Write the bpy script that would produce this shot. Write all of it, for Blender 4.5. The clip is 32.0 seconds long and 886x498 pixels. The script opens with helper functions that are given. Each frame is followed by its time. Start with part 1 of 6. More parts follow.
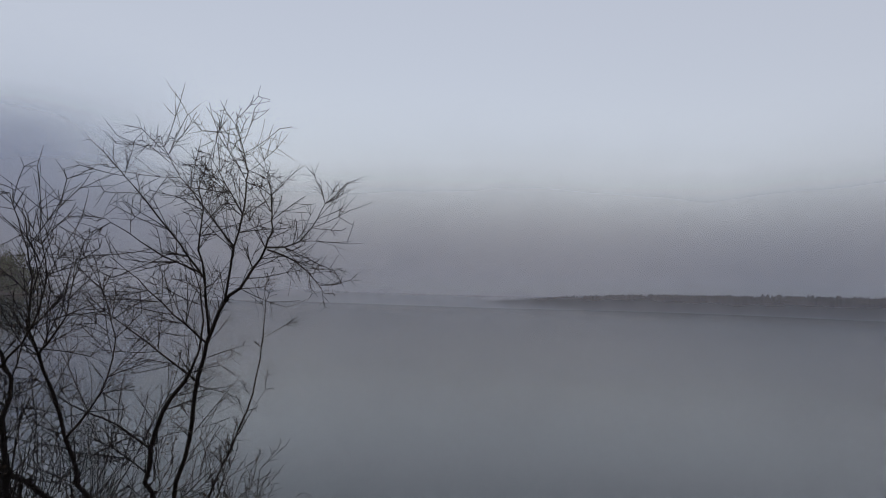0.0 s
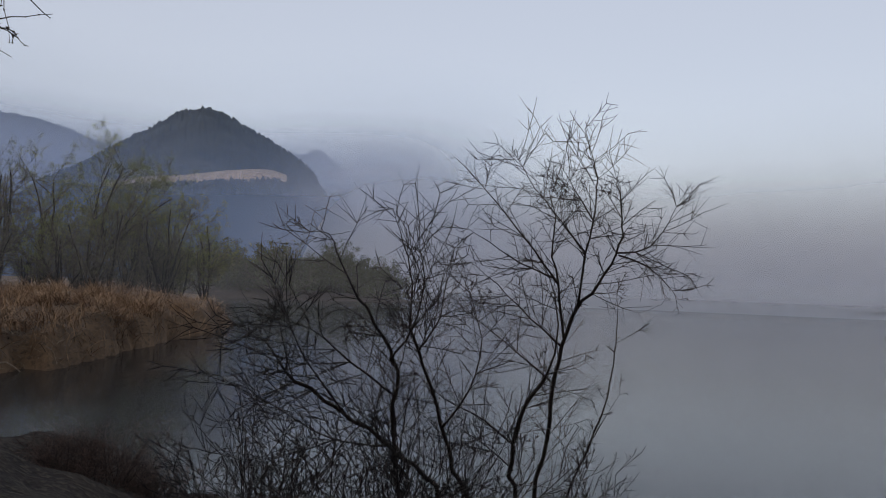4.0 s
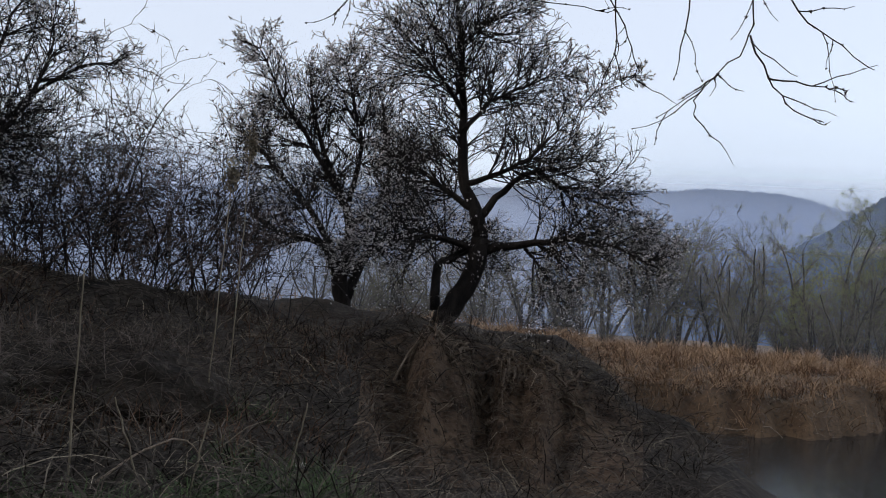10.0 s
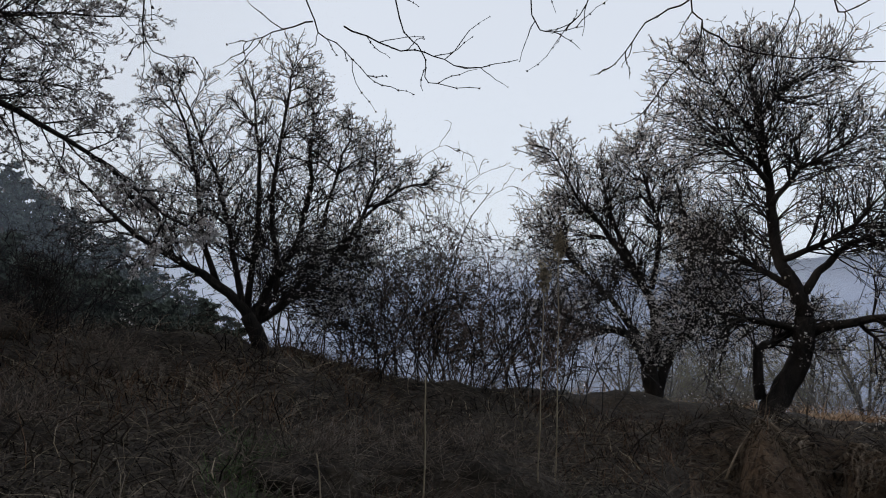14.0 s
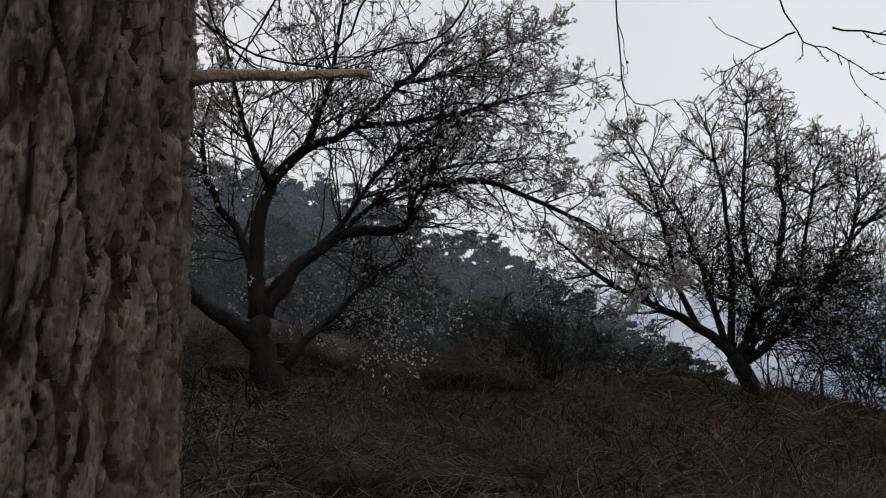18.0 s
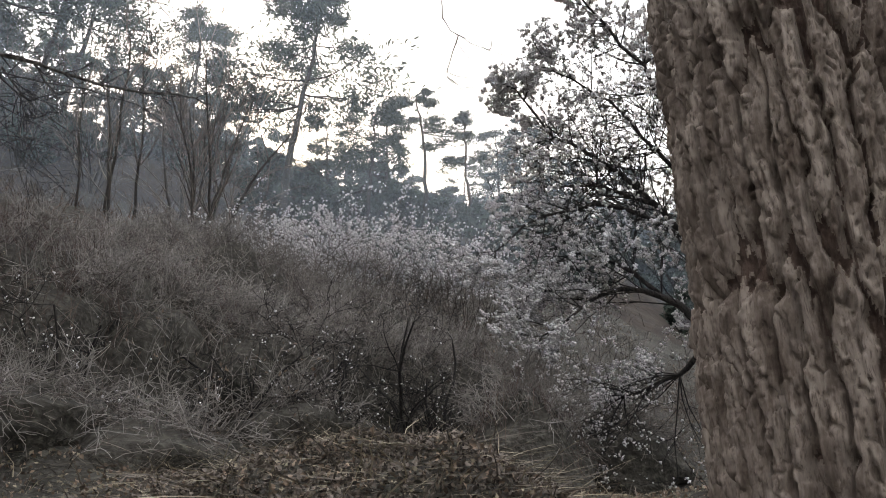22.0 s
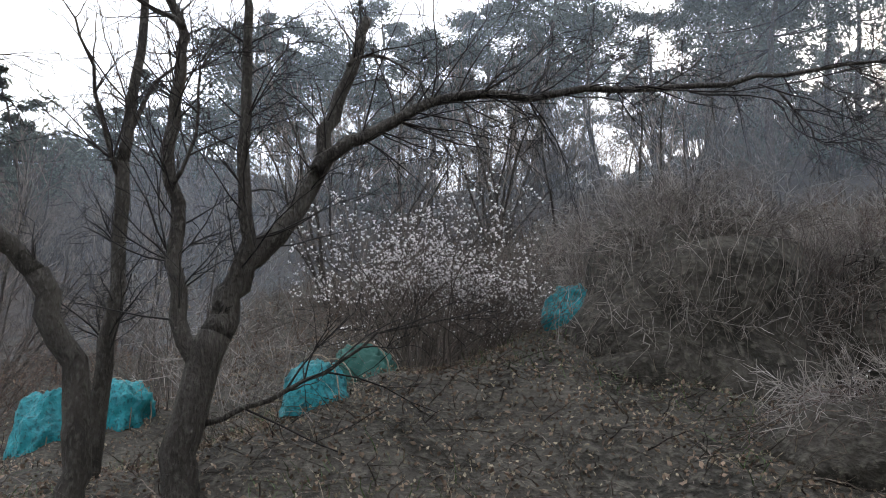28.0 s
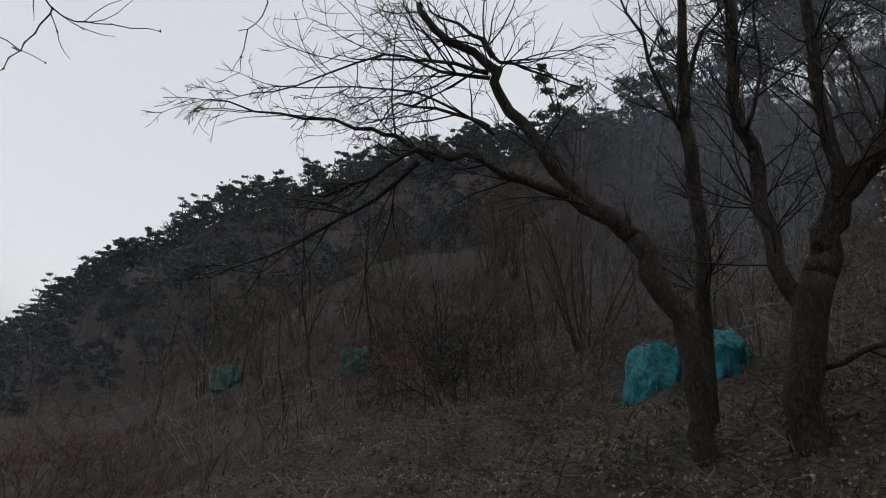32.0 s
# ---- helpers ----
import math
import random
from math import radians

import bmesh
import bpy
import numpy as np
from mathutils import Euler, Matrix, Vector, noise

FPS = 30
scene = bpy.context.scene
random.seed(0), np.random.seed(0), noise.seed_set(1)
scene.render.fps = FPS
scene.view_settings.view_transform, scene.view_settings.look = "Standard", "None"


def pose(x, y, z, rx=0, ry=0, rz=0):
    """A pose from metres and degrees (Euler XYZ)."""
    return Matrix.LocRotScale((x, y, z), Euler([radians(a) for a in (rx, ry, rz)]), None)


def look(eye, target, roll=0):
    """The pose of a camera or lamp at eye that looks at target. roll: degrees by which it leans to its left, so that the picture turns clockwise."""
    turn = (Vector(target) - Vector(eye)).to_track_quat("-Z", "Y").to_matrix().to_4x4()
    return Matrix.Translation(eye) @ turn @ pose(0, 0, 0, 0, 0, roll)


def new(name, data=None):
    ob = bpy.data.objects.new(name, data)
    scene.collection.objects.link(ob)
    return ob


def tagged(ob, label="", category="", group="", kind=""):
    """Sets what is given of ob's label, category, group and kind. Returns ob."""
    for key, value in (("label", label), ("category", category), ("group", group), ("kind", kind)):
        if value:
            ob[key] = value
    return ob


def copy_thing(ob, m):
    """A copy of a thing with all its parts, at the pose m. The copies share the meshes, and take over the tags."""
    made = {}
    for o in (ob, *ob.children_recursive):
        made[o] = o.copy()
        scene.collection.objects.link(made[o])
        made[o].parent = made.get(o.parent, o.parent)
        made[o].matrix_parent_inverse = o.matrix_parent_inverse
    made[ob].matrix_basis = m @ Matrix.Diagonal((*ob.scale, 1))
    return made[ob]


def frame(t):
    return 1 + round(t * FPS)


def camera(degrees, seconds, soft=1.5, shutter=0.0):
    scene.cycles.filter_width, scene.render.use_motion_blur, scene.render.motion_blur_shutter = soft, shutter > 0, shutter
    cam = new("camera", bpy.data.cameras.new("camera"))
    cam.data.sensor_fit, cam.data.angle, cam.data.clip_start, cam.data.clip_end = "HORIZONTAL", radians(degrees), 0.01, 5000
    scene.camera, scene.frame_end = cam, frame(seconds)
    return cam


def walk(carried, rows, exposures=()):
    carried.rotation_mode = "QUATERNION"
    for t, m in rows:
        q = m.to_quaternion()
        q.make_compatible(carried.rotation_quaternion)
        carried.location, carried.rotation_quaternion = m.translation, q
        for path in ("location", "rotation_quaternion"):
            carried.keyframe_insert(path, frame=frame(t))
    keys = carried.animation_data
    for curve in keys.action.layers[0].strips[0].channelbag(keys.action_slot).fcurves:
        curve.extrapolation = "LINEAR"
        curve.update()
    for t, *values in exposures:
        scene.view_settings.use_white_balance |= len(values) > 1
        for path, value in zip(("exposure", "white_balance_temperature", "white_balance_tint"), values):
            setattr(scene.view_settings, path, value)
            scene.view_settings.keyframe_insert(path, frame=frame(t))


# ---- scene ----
cam = camera(58.99, 32.0, soft=1.0)
PATH = [  # seconds, place, yaw, pitch, roll: a slow turn on the spot, held at arm's length
    (0.0, -0.044, 0.418, 1.694, -0.76, 2.84, -1.63),
    (0.5, -0.065, 0.423, 1.698, 3.36, 3.06, -1.41),
    (1.0, -0.077, 0.427, 1.707, 6.17, 3.04, -1.21),
    (1.5, -0.091, 0.424, 1.701, 8.17, 3.07, -1.24),
    (2.0, -0.093, 0.418, 1.701, 11.40, 2.88, -1.48),
    (2.5, -0.092, 0.411, 1.693, 13.64, 2.57, -1.79),
    (3.0, -0.097, 0.404, 1.691, 16.77, 2.49, -1.91),
    (3.5, -0.100, 0.398, 1.687, 20.63, 2.58, -1.70),
    (5.5, -0.259, 0.291, 1.510, 32.79, 3.76, -2.31),
    (6.0, -0.275, 0.277, 1.512, 36.70, 4.46, -2.54),
    (6.5, -0.277, 0.275, 1.520, 42.24, 5.04, -2.93),
    (7.0, -0.278, 0.275, 1.514, 45.09, 5.00, -3.05),
    (7.5, -0.307, 0.248, 1.513, 50.47, 4.58, -3.42),
    (8.0, -0.329, 0.233, 1.520, 55.20, 4.50, -3.47),
    (8.5, -0.348, 0.223, 1.528, 59.55, 4.69, -3.74),
    (9.0, -0.372, 0.194, 1.536, 66.73, 4.90, -3.58),
    (9.5, -0.389, 0.165, 1.543, 71.49, 4.89, -3.59),
    (10.0, -0.389, 0.130, 1.553, 74.95, 5.36, -3.79),
    (10.5, -0.378, 0.102, 1.573, 78.60, 6.35, -3.81),
    (11.0, -0.393, 0.072, 1.586, 83.04, 7.72, -2.95),
    (11.5, -0.405, 0.064, 1.595, 86.27, 9.26, -2.47),
    (12.0, -0.409, 0.046, 1.600, 89.67, 9.98, -2.77),
    (12.5, -0.414, 0.023, 1.592, 91.80, 10.39, -2.77),
    (13.0, -0.411, 0.010, 1.591, 93.72, 10.70, -2.52),
    (13.5, -0.386, -0.012, 1.594, 95.30, 11.00, -2.27),
    (15.5, -0.358, -0.133, 1.598, 101.93, 9.71, -2.28),
    (16.0, -0.373, -0.170, 1.596, 104.51, 9.94, -2.89),
    (16.5, -0.353, -0.219, 1.601, 109.35, 10.25, -3.02),
    (17.0, -0.334, -0.263, 1.596, 116.75, 11.28, -2.35),
    (17.5, -0.337, -0.287, 1.593, 124.40, 12.38, -1.81),
    (18.0, -0.341, -0.296, 1.590, 130.05, 12.93, -1.65),
    (18.5, -0.322, -0.314, 1.589, 136.19, 13.22, -1.80),
    (19.0, -0.272, -0.335, 1.603, 144.37, 13.75, -1.71),
    (19.5, -0.245, -0.326, 1.608, 150.94, 14.89, -1.47),
    (20.0, -0.201, -0.326, 1.615, 157.06, 15.53, -0.87),
    (20.5, -0.171, -0.337, 1.617, 161.08, 15.87, -0.76),
    (21.0, -0.139, -0.338, 1.625, 165.17, 16.26, -0.46),
    (21.5, -0.098, -0.335, 1.634, 169.95, 17.09, -0.11),
    (22.0, -0.070, -0.328, 1.636, 174.75, 17.73, 0.20),
    (22.5, -0.041, -0.342, 1.637, 178.13, 18.62, 0.33),
    (23.0, 0.025, -0.353, 1.647, 184.34, 19.29, -0.03),
    (23.5, 0.096, -0.356, 1.652, 190.31, 19.86, -0.33),
    (24.0, 0.126, -0.367, 1.650, 193.30, 20.50, 0.09),
    (24.5, 0.155, -0.381, 1.656, 197.29, 20.86, 0.03),
    (26.5, 0.302, -0.392, 1.572, 217.16, 20.21, 0.57),
    (27.0, 0.323, -0.381, 1.575, 222.95, 19.00, -0.14),
    (27.5, 0.325, -0.346, 1.582, 227.86, 18.29, -0.64),
    (28.0, 0.332, -0.292, 1.582, 232.59, 18.05, -1.07),
    (28.5, 0.341, -0.241, 1.575, 236.92, 17.90, -1.36),
    (29.0, 0.347, -0.221, 1.574, 241.91, 17.77, -1.78),
    (29.5, 0.356, -0.207, 1.579, 245.16, 17.47, -1.53),
    (30.0, 0.370, -0.202, 1.582, 247.76, 16.69, -1.52),
    (30.5, 0.379, -0.180, 1.582, 253.32, 16.08, -1.56),
    (31.0, 0.384, -0.114, 1.575, 260.66, 15.58, -1.12),
    (31.5, 0.400, -0.034, 1.564, 266.02, 14.96, -1.44),
    (32.0, 0.405, 0.018, 1.568, 271.89, 13.11, -2.33),
]
EXPOSURES = [  # seconds, stops, kelvin, tint: the camera's own exposure and white balance
    (0, -.55, 7450, 15), (3.5, -.47, 7400, 15), (6, -.25, 6900, 9), (7, -.18, 6900, 9), (9, .1, 7000, 12), (11, .12, 7300, 11), (13, .02, 7500, 10), (16, .15, 7900, 12), (18, .12, 8400, 12), (19, .75, 8900, 13), (19.5, .95, 8900, 13), (21, 1.4, 8600, 11), (22, 1.65, 8300, 10),
    (23, 1.2, 8000, 10), (24, .36, 7700, 10), (24.5, .3, 7700, 10), (26.5, .9, 7900, 11), (27, 1.4, 7900, 11), (28, 1.68, 7900, 10), (30, 1.3, 8200, 9), (31, .75, 8200, 10), (32, -.02, 8200, 12)]
walk(cam, [(t, pose(x, y, z, 90 + pitch, roll, yaw)) for t, x, y, z, yaw, pitch, roll in PATH], EXPOSURES)


# ---- light ----
SUN_AZ, SUN_EL = 190.0, 16.0          # the sun stands low behind the wooded hill, veiled by haze
world = bpy.data.worlds.new("sky")
scene.world = world
world.use_nodes = True
wn, wl = world.node_tree.nodes, world.node_tree.links
wn.clear()
sky = wn.new("ShaderNodeTexSky")
sky.sky_type = "NISHITA"
sky.sun_disc = False
sky.sun_elevation = radians(SUN_EL)
sky.sun_rotation = radians(-SUN_AZ)
sky.air_density, sky.dust_density, sky.ozone_density = 1.0, 2.5, 1.5
veil = wn.new("ShaderNodeBackground")
veil.inputs["Color"].default_value = (0.66, 0.76, 0.95, 1)
veil.inputs["Strength"].default_value = 0.84
clear = wn.new("ShaderNodeBackground")
clear.inputs["Strength"].default_value = 0.065
both = wn.new("ShaderNodeAddShader")
wout = wn.new("ShaderNodeOutputWorld")
wl.new(sky.outputs["Color"], clear.inputs["Color"])
wl.new(veil.outputs[0], both.inputs[0])
wl.new(clear.outputs[0], both.inputs[1])
wl.new(both.outputs[0], wout.inputs["Surface"])

sun = new("sun", bpy.data.lights.new("sun", "SUN"))
sun.data.energy, sun.data.angle, sun.data.color = 0.5, radians(25), (1.0, 0.93, 0.86)
saz, sel = radians(SUN_AZ), radians(SUN_EL + 12)
sun.matrix_world = look((-math.sin(saz) * math.cos(sel) * 50, math.cos(saz) * math.cos(sel) * 50, math.sin(sel) * 50), (0, 0, 0))


# ---- materials ----
def mat(name, c1, c2, scale=4.0, rough=0.9, bump=0.0, fine=0.0, c3=None, stretch=(1, 1, 1), spec=0.25, rand=0.0):
    """Two or three colours mixed by noise at two scales, with relief."""
    m = bpy.data.materials.new(name)
    m.use_nodes = True
    n, l = m.node_tree.nodes, m.node_tree.links
    b = n["Principled BSDF"]
    tc = n.new("ShaderNodeTexCoord")
    mp = n.new("ShaderNodeMapping")
    mp.inputs["Scale"].default_value = stretch
    l.new(tc.outputs["Object"], mp.inputs["Vector"])
    n1 = n.new("ShaderNodeTexNoise")
    n1.inputs["Scale"].default_value, n1.inputs["Detail"].default_value = scale, 6
    n1.inputs["Roughness"].default_value = 0.65
    l.new(mp.outputs[0], n1.inputs["Vector"])
    ramp = n.new("ShaderNodeValToRGB")
    ramp.color_ramp.elements[0].position, ramp.color_ramp.elements[1].position = 0.36, 0.64
    ramp.color_ramp.elements[0].color, ramp.color_ramp.elements[1].color = (*c1, 1), (*c2, 1)
    l.new(n1.outputs["Fac"], ramp.inputs["Fac"])
    col = ramp.outputs["Color"]
    n2 = n.new("ShaderNodeTexNoise")
    n2.inputs["Scale"].default_value, n2.inputs["Detail"].default_value = scale * 7.3, 4
    l.new(mp.outputs[0], n2.inputs["Vector"])
    if c3:
        r2 = n.new("ShaderNodeValToRGB")
        r2.color_ramp.elements[0].position, r2.color_ramp.elements[1].position = 0.5, 0.68
        mx = n.new("ShaderNodeMix")
        mx.data_type = "RGBA"
        l.new(n2.outputs["Fac"], r2.inputs["Fac"])
        l.new(r2.outputs["Color"], mx.inputs["Factor"])
        l.new(col, mx.inputs["A"])
        mx.inputs["B"].default_value = (*c3, 1)
        col = mx.outputs["Result"]
    if rand:
        geo = n.new("ShaderNodeNewGeometry")
        hs = n.new("ShaderNodeHueSaturation")
        ma = n.new("ShaderNodeMapRange")
        ma.inputs["To Min"].default_value, ma.inputs["To Max"].default_value = 1 - rand, 1 + rand
        l.new(geo.outputs["Random Per Island"], ma.inputs["Value"])
        l.new(ma.outputs[0], hs.inputs["Value"])
        l.new(col, hs.inputs["Color"])
        col = hs.outputs["Color"]
    l.new(col, b.inputs["Base Color"])
    b.inputs["Roughness"].default_value = rough
    b.inputs["Specular IOR Level"].default_value = spec
    if bump:
        bp = n.new("ShaderNodeBump")
        bp.inputs["Strength"].default_value, bp.inputs["Distance"].default_value = min(1.0, bump), 0.05
        add = n.new("ShaderNodeMath")
        add.operation = "ADD"
        l.new(n1.outputs["Fac"], add.inputs[0])
        l.new(n2.outputs["Fac"], add.inputs[1])
        l.new(add.outputs[0], bp.inputs["Height"])
        l.new(bp.outputs["Normal"], b.inputs["Normal"])
    return m


M_SOIL = mat("ground_litter", (0.008, 0.006, 0.005), (0.028, 0.021, 0.015), 1.6, 0.95, 0.9, c3=(0.055, 0.044, 0.034))
M_LITTER = mat("leafy_slope", (0.016, 0.014, 0.011), (0.055, 0.048, 0.040), 2.2, 0.95, 0.9, c3=(0.080, 0.071, 0.060))
M_EARTH = mat("bare_earth", (0.046, 0.028, 0.018), (0.110, 0.072, 0.046), 1.2, 0.95, 0.9, c3=(0.021, 0.014, 0.009))
M_FIELD = mat("dry_field", (0.075, 0.046, 0.028), (0.150, 0.096, 0.056), 0.9, 0.95, 0.8, c3=(0.06, 0.040, 0.026))
M_STRAW = mat("dry_vine", (0.054, 0.042, 0.034), (0.160, 0.130, 0.110), 1.4, 0.9, rand=0.65)
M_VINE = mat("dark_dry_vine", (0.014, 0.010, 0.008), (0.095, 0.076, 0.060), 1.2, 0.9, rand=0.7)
M_STRAW2 = mat("pale_straw", (0.160, 0.128, 0.088), (0.256, 0.216, 0.160), 2.0, 0.85, rand=0.4)
M_RUST = mat("rusty_grass", (0.062, 0.034, 0.020), (0.118, 0.062, 0.034), 1.5, 0.9, rand=0.5)
M_REED = mat("orange_reed", (0.178, 0.106, 0.060), (0.315, 0.208, 0.128), 0.5, 0.85, rand=0.45)
M_GREEN = mat("young_grass", (0.036, 0.064, 0.024), (0.080, 0.125, 0.048), 2.0, 0.85, rand=0.4)
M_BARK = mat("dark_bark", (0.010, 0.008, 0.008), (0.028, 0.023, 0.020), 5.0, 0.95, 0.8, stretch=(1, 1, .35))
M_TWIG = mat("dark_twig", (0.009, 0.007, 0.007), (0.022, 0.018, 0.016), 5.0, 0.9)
M_GREYTWIG = mat("grey_brown_twig", (0.060, 0.048, 0.042), (0.140, 0.115, 0.100), 3.0, 0.9, rand=0.5)
M_FIELDTWIG = mat("olive_grey_twig", (0.070, 0.062, 0.050), (0.150, 0.136, 0.110), 1.0, 0.9, rand=0.4)
M_DARKTWIG = mat("dark_grey_twig", (0.026, 0.025, 0.025), (0.060, 0.057, 0.056), 1.0, 0.9, rand=0.4)
M_PALETWIG = mat("pale_grey_twig", (0.13, 0.112, 0.10), (0.26, 0.232, 0.215), 2.0, 0.9, rand=0.45)
M_REDTWIG = mat("red_brown_twig", (0.050, 0.034, 0.029), (0.115, 0.080, 0.068), 3.0, 0.9, rand=0.5)
M_GREYBARK = mat("grey_brown_bark", (0.020, 0.016, 0.014), (0.046, 0.040, 0.034), 6.0, 0.95, 0.9, c3=(0.060, 0.055, 0.047), stretch=(1, 1, .4))
M_BLOSSOM = mat("white_blossom", (0.62, 0.58, 0.58), (0.80, 0.77, 0.76), 3.0, 0.8, rand=0.2)
M_BUD = mat("pale_bud", (0.48, 0.45, 0.44), (0.74, 0.70, 0.69), 3.0, 0.85, rand=0.4)
M_LEAFBUD = mat("willow_bud", (0.17, 0.19, 0.060), (0.27, 0.28, 0.105), 1.0, 0.85, rand=0.35)
M_FARLEAF = mat("far_willow_leaf", (0.040, 0.050, 0.024), (0.075, 0.085, 0.042), 1.0, 0.85, rand=0.35)
M_NEEDLE = mat("pine_needle", (0.036, 0.050, 0.042), (0.080, 0.100, 0.082), 1.5, 0.8, rand=0.5)
M_DEADLEAF = mat("dead_leaf", (0.085, 0.056, 0.040), (0.20, 0.142, 0.104), 2.0, 0.85, rand=0.5)
M_DARKLEAF = mat("withered_leaf", (0.03, 0.022, 0.018), (0.075, 0.055, 0.042), 2.0, 0.9, rand=0.5)
M_FOREST = mat("forest_floor", (0.014, 0.010, 0.008), (0.040, 0.029, 0.022), 0.6, 0.95, 0.8, c3=(0.050, 0.036, 0.028))
M_HILL = mat("wooded_mountain", (0.024, 0.032, 0.027), (0.048, 0.053, 0.044), 0.02, 0.95, 0.0, c3=(0.036, 0.040, 0.036))
# Far ridge: distance haze is mixed into this paler, bluer base colour.
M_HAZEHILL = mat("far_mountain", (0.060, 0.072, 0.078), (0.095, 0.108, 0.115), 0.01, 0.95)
M_SPIT = mat("grey_reed", (0.030, 0.024, 0.022), (0.065, 0.052, 0.046), 0.3, 0.95)
M_STRIP = mat("dry_hillside_grass", (0.30, 0.24, 0.18), (0.42, 0.34, 0.27), 0.05, 0.95)
M_TARP = mat("turquoise_tarp", (0.001, 0.105, 0.122), (0.004, 0.250, 0.280), 3.5, 0.5, 0.5, c3=(0.001, 0.060, 0.070), spec=0.25)
M_TARPG = mat("green_tarp", (0.008, 0.055, 0.046), (0.02, 0.105, 0.086), 2.5, 0.65, 0.25, spec=0.3)
M_ROOT = mat("bare_root", (0.06, 0.042, 0.030), (0.125, 0.095, 0.068), 6.0, 0.9, 0.6)
M_STONE = mat("pale_stone", (0.35, 0.33, 0.30), (0.55, 0.52, 0.48), 5.0, 0.85, 0.4)
M_DEADWOOD = mat("bare_dead_wood", (0.16, 0.115, 0.085), (0.30, 0.235, 0.18), 9.0, 0.8, 0.5)


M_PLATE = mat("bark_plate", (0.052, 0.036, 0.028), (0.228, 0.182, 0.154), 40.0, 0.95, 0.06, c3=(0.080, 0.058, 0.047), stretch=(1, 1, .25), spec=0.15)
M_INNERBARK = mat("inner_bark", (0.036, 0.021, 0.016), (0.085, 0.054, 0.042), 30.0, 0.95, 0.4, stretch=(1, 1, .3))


def translucent(m, amount):
    """Lets part of the light that falls on petals and thin leaves through to their other side."""
    n, l = m.node_tree.nodes, m.node_tree.links
    b, out = n["Principled BSDF"], n["Material Output"]
    t = n.new("ShaderNodeBsdfTranslucent")
    l.new(b.inputs["Base Color"].links[0].from_socket, t.inputs["Color"])
    mx = n.new("ShaderNodeMixShader")
    mx.inputs[0].default_value = amount
    l.new(b.outputs[0], mx.inputs[1])
    l.new(t.outputs[0], mx.inputs[2])
    l.new(mx.outputs[0], out.inputs["Surface"])


translucent(M_BLOSSOM, .45)
translucent(M_LEAFBUD, .4)
translucent(M_NEEDLE, .15)


def water_material():
    m = bpy.data.materials.new("lake_water")
    m.use_nodes = True
    n, l = m.node_tree.nodes, m.node_tree.links
    b = n["Principled BSDF"]
    b.inputs["Base Color"].default_value = (0.012, 0.015, 0.016, 1)
    b.inputs["Roughness"].default_value = 0.13
    b.inputs["IOR"].default_value = 1.33
    b.inputs["Specular IOR Level"].default_value = 0.42
    tc = n.new("ShaderNodeTexCoord")
    t = n.new("ShaderNodeTexNoise")
    t.inputs["Scale"].default_value, t.inputs["Detail"].default_value = 0.9, 3
    bp = n.new("ShaderNodeBump")
    bp.inputs["Strength"].default_value, bp.inputs["Distance"].default_value = 0.12, 0.02
    l.new(tc.outputs["Object"], t.inputs["Vector"])
    l.new(t.outputs["Fac"], bp.inputs["Height"])
    l.new(bp.outputs["Normal"], b.inputs["Normal"])
    return m


def mist_material(name, dense, top, soft, patch=0.35, colour=(0.52, 0.54, 0.60)):
    """Thin mist: lets light through, denser near the water; top and soft in metres above the water."""
    m = bpy.data.materials.new(name)
    m.use_nodes = True
    n, l = m.node_tree.nodes, m.node_tree.links
    n.clear()
    tc = n.new("ShaderNodeTexCoord")
    sp = n.new("ShaderNodeSeparateXYZ")
    l.new(tc.outputs["Object"], sp.inputs[0])
    ns = n.new("ShaderNodeTexNoise")
    ns.inputs["Scale"].default_value, ns.inputs["Detail"].default_value, ns.inputs["Roughness"].default_value = 0.7 / max(top, 1), 3, 0.4
    l.new(tc.outputs["Object"], ns.inputs["Vector"])
    h = n.new("ShaderNodeMapRange")
    h.interpolation_type = "SMOOTHSTEP"
    h.inputs["From Min"].default_value, h.inputs["From Max"].default_value = top + soft, top - soft
    wob = n.new("ShaderNodeMath")
    wob.operation = "MULTIPLY_ADD"
    wob.inputs[1].default_value, wob.inputs[2].default_value = soft * 2.0 * patch, -soft * patch
    l.new(ns.outputs["Fac"], wob.inputs[0])
    ad = n.new("ShaderNodeMath")
    l.new(sp.outputs["Z"], ad.inputs[0])
    l.new(wob.outputs[0], ad.inputs[1])
    l.new(ad.outputs[0], h.inputs["Value"])
    e = n.new("ShaderNodeAttribute")
    e.attribute_name = "fade"
    mu = n.new("ShaderNodeMath")
    mu.operation = "MULTIPLY"
    l.new(h.outputs[0], mu.inputs[0])
    l.new(e.outputs["Fac"], mu.inputs[1])
    md = n.new("ShaderNodeMath")
    md.operation = "MULTIPLY"
    md.inputs[1].default_value = dense
    l.new(mu.outputs[0], md.inputs[0])
    tr = n.new("ShaderNodeBsdfTransparent")
    df = n.new("ShaderNodeBsdfDiffuse")
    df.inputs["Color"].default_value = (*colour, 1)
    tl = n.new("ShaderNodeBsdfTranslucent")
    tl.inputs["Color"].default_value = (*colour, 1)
    half = n.new("ShaderNodeMixShader")
    l.new(df.outputs[0], half.inputs[1])
    l.new(tl.outputs[0], half.inputs[2])
    mx = n.new("ShaderNodeMixShader")
    l.new(md.outputs[0], mx.inputs[0])
    l.new(tr.outputs[0], mx.inputs[1])
    l.new(half.outputs[0], mx.inputs[2])
    out = n.new("ShaderNodeOutputMaterial")
    l.new(mx.outputs[0], out.inputs["Surface"])
    return m


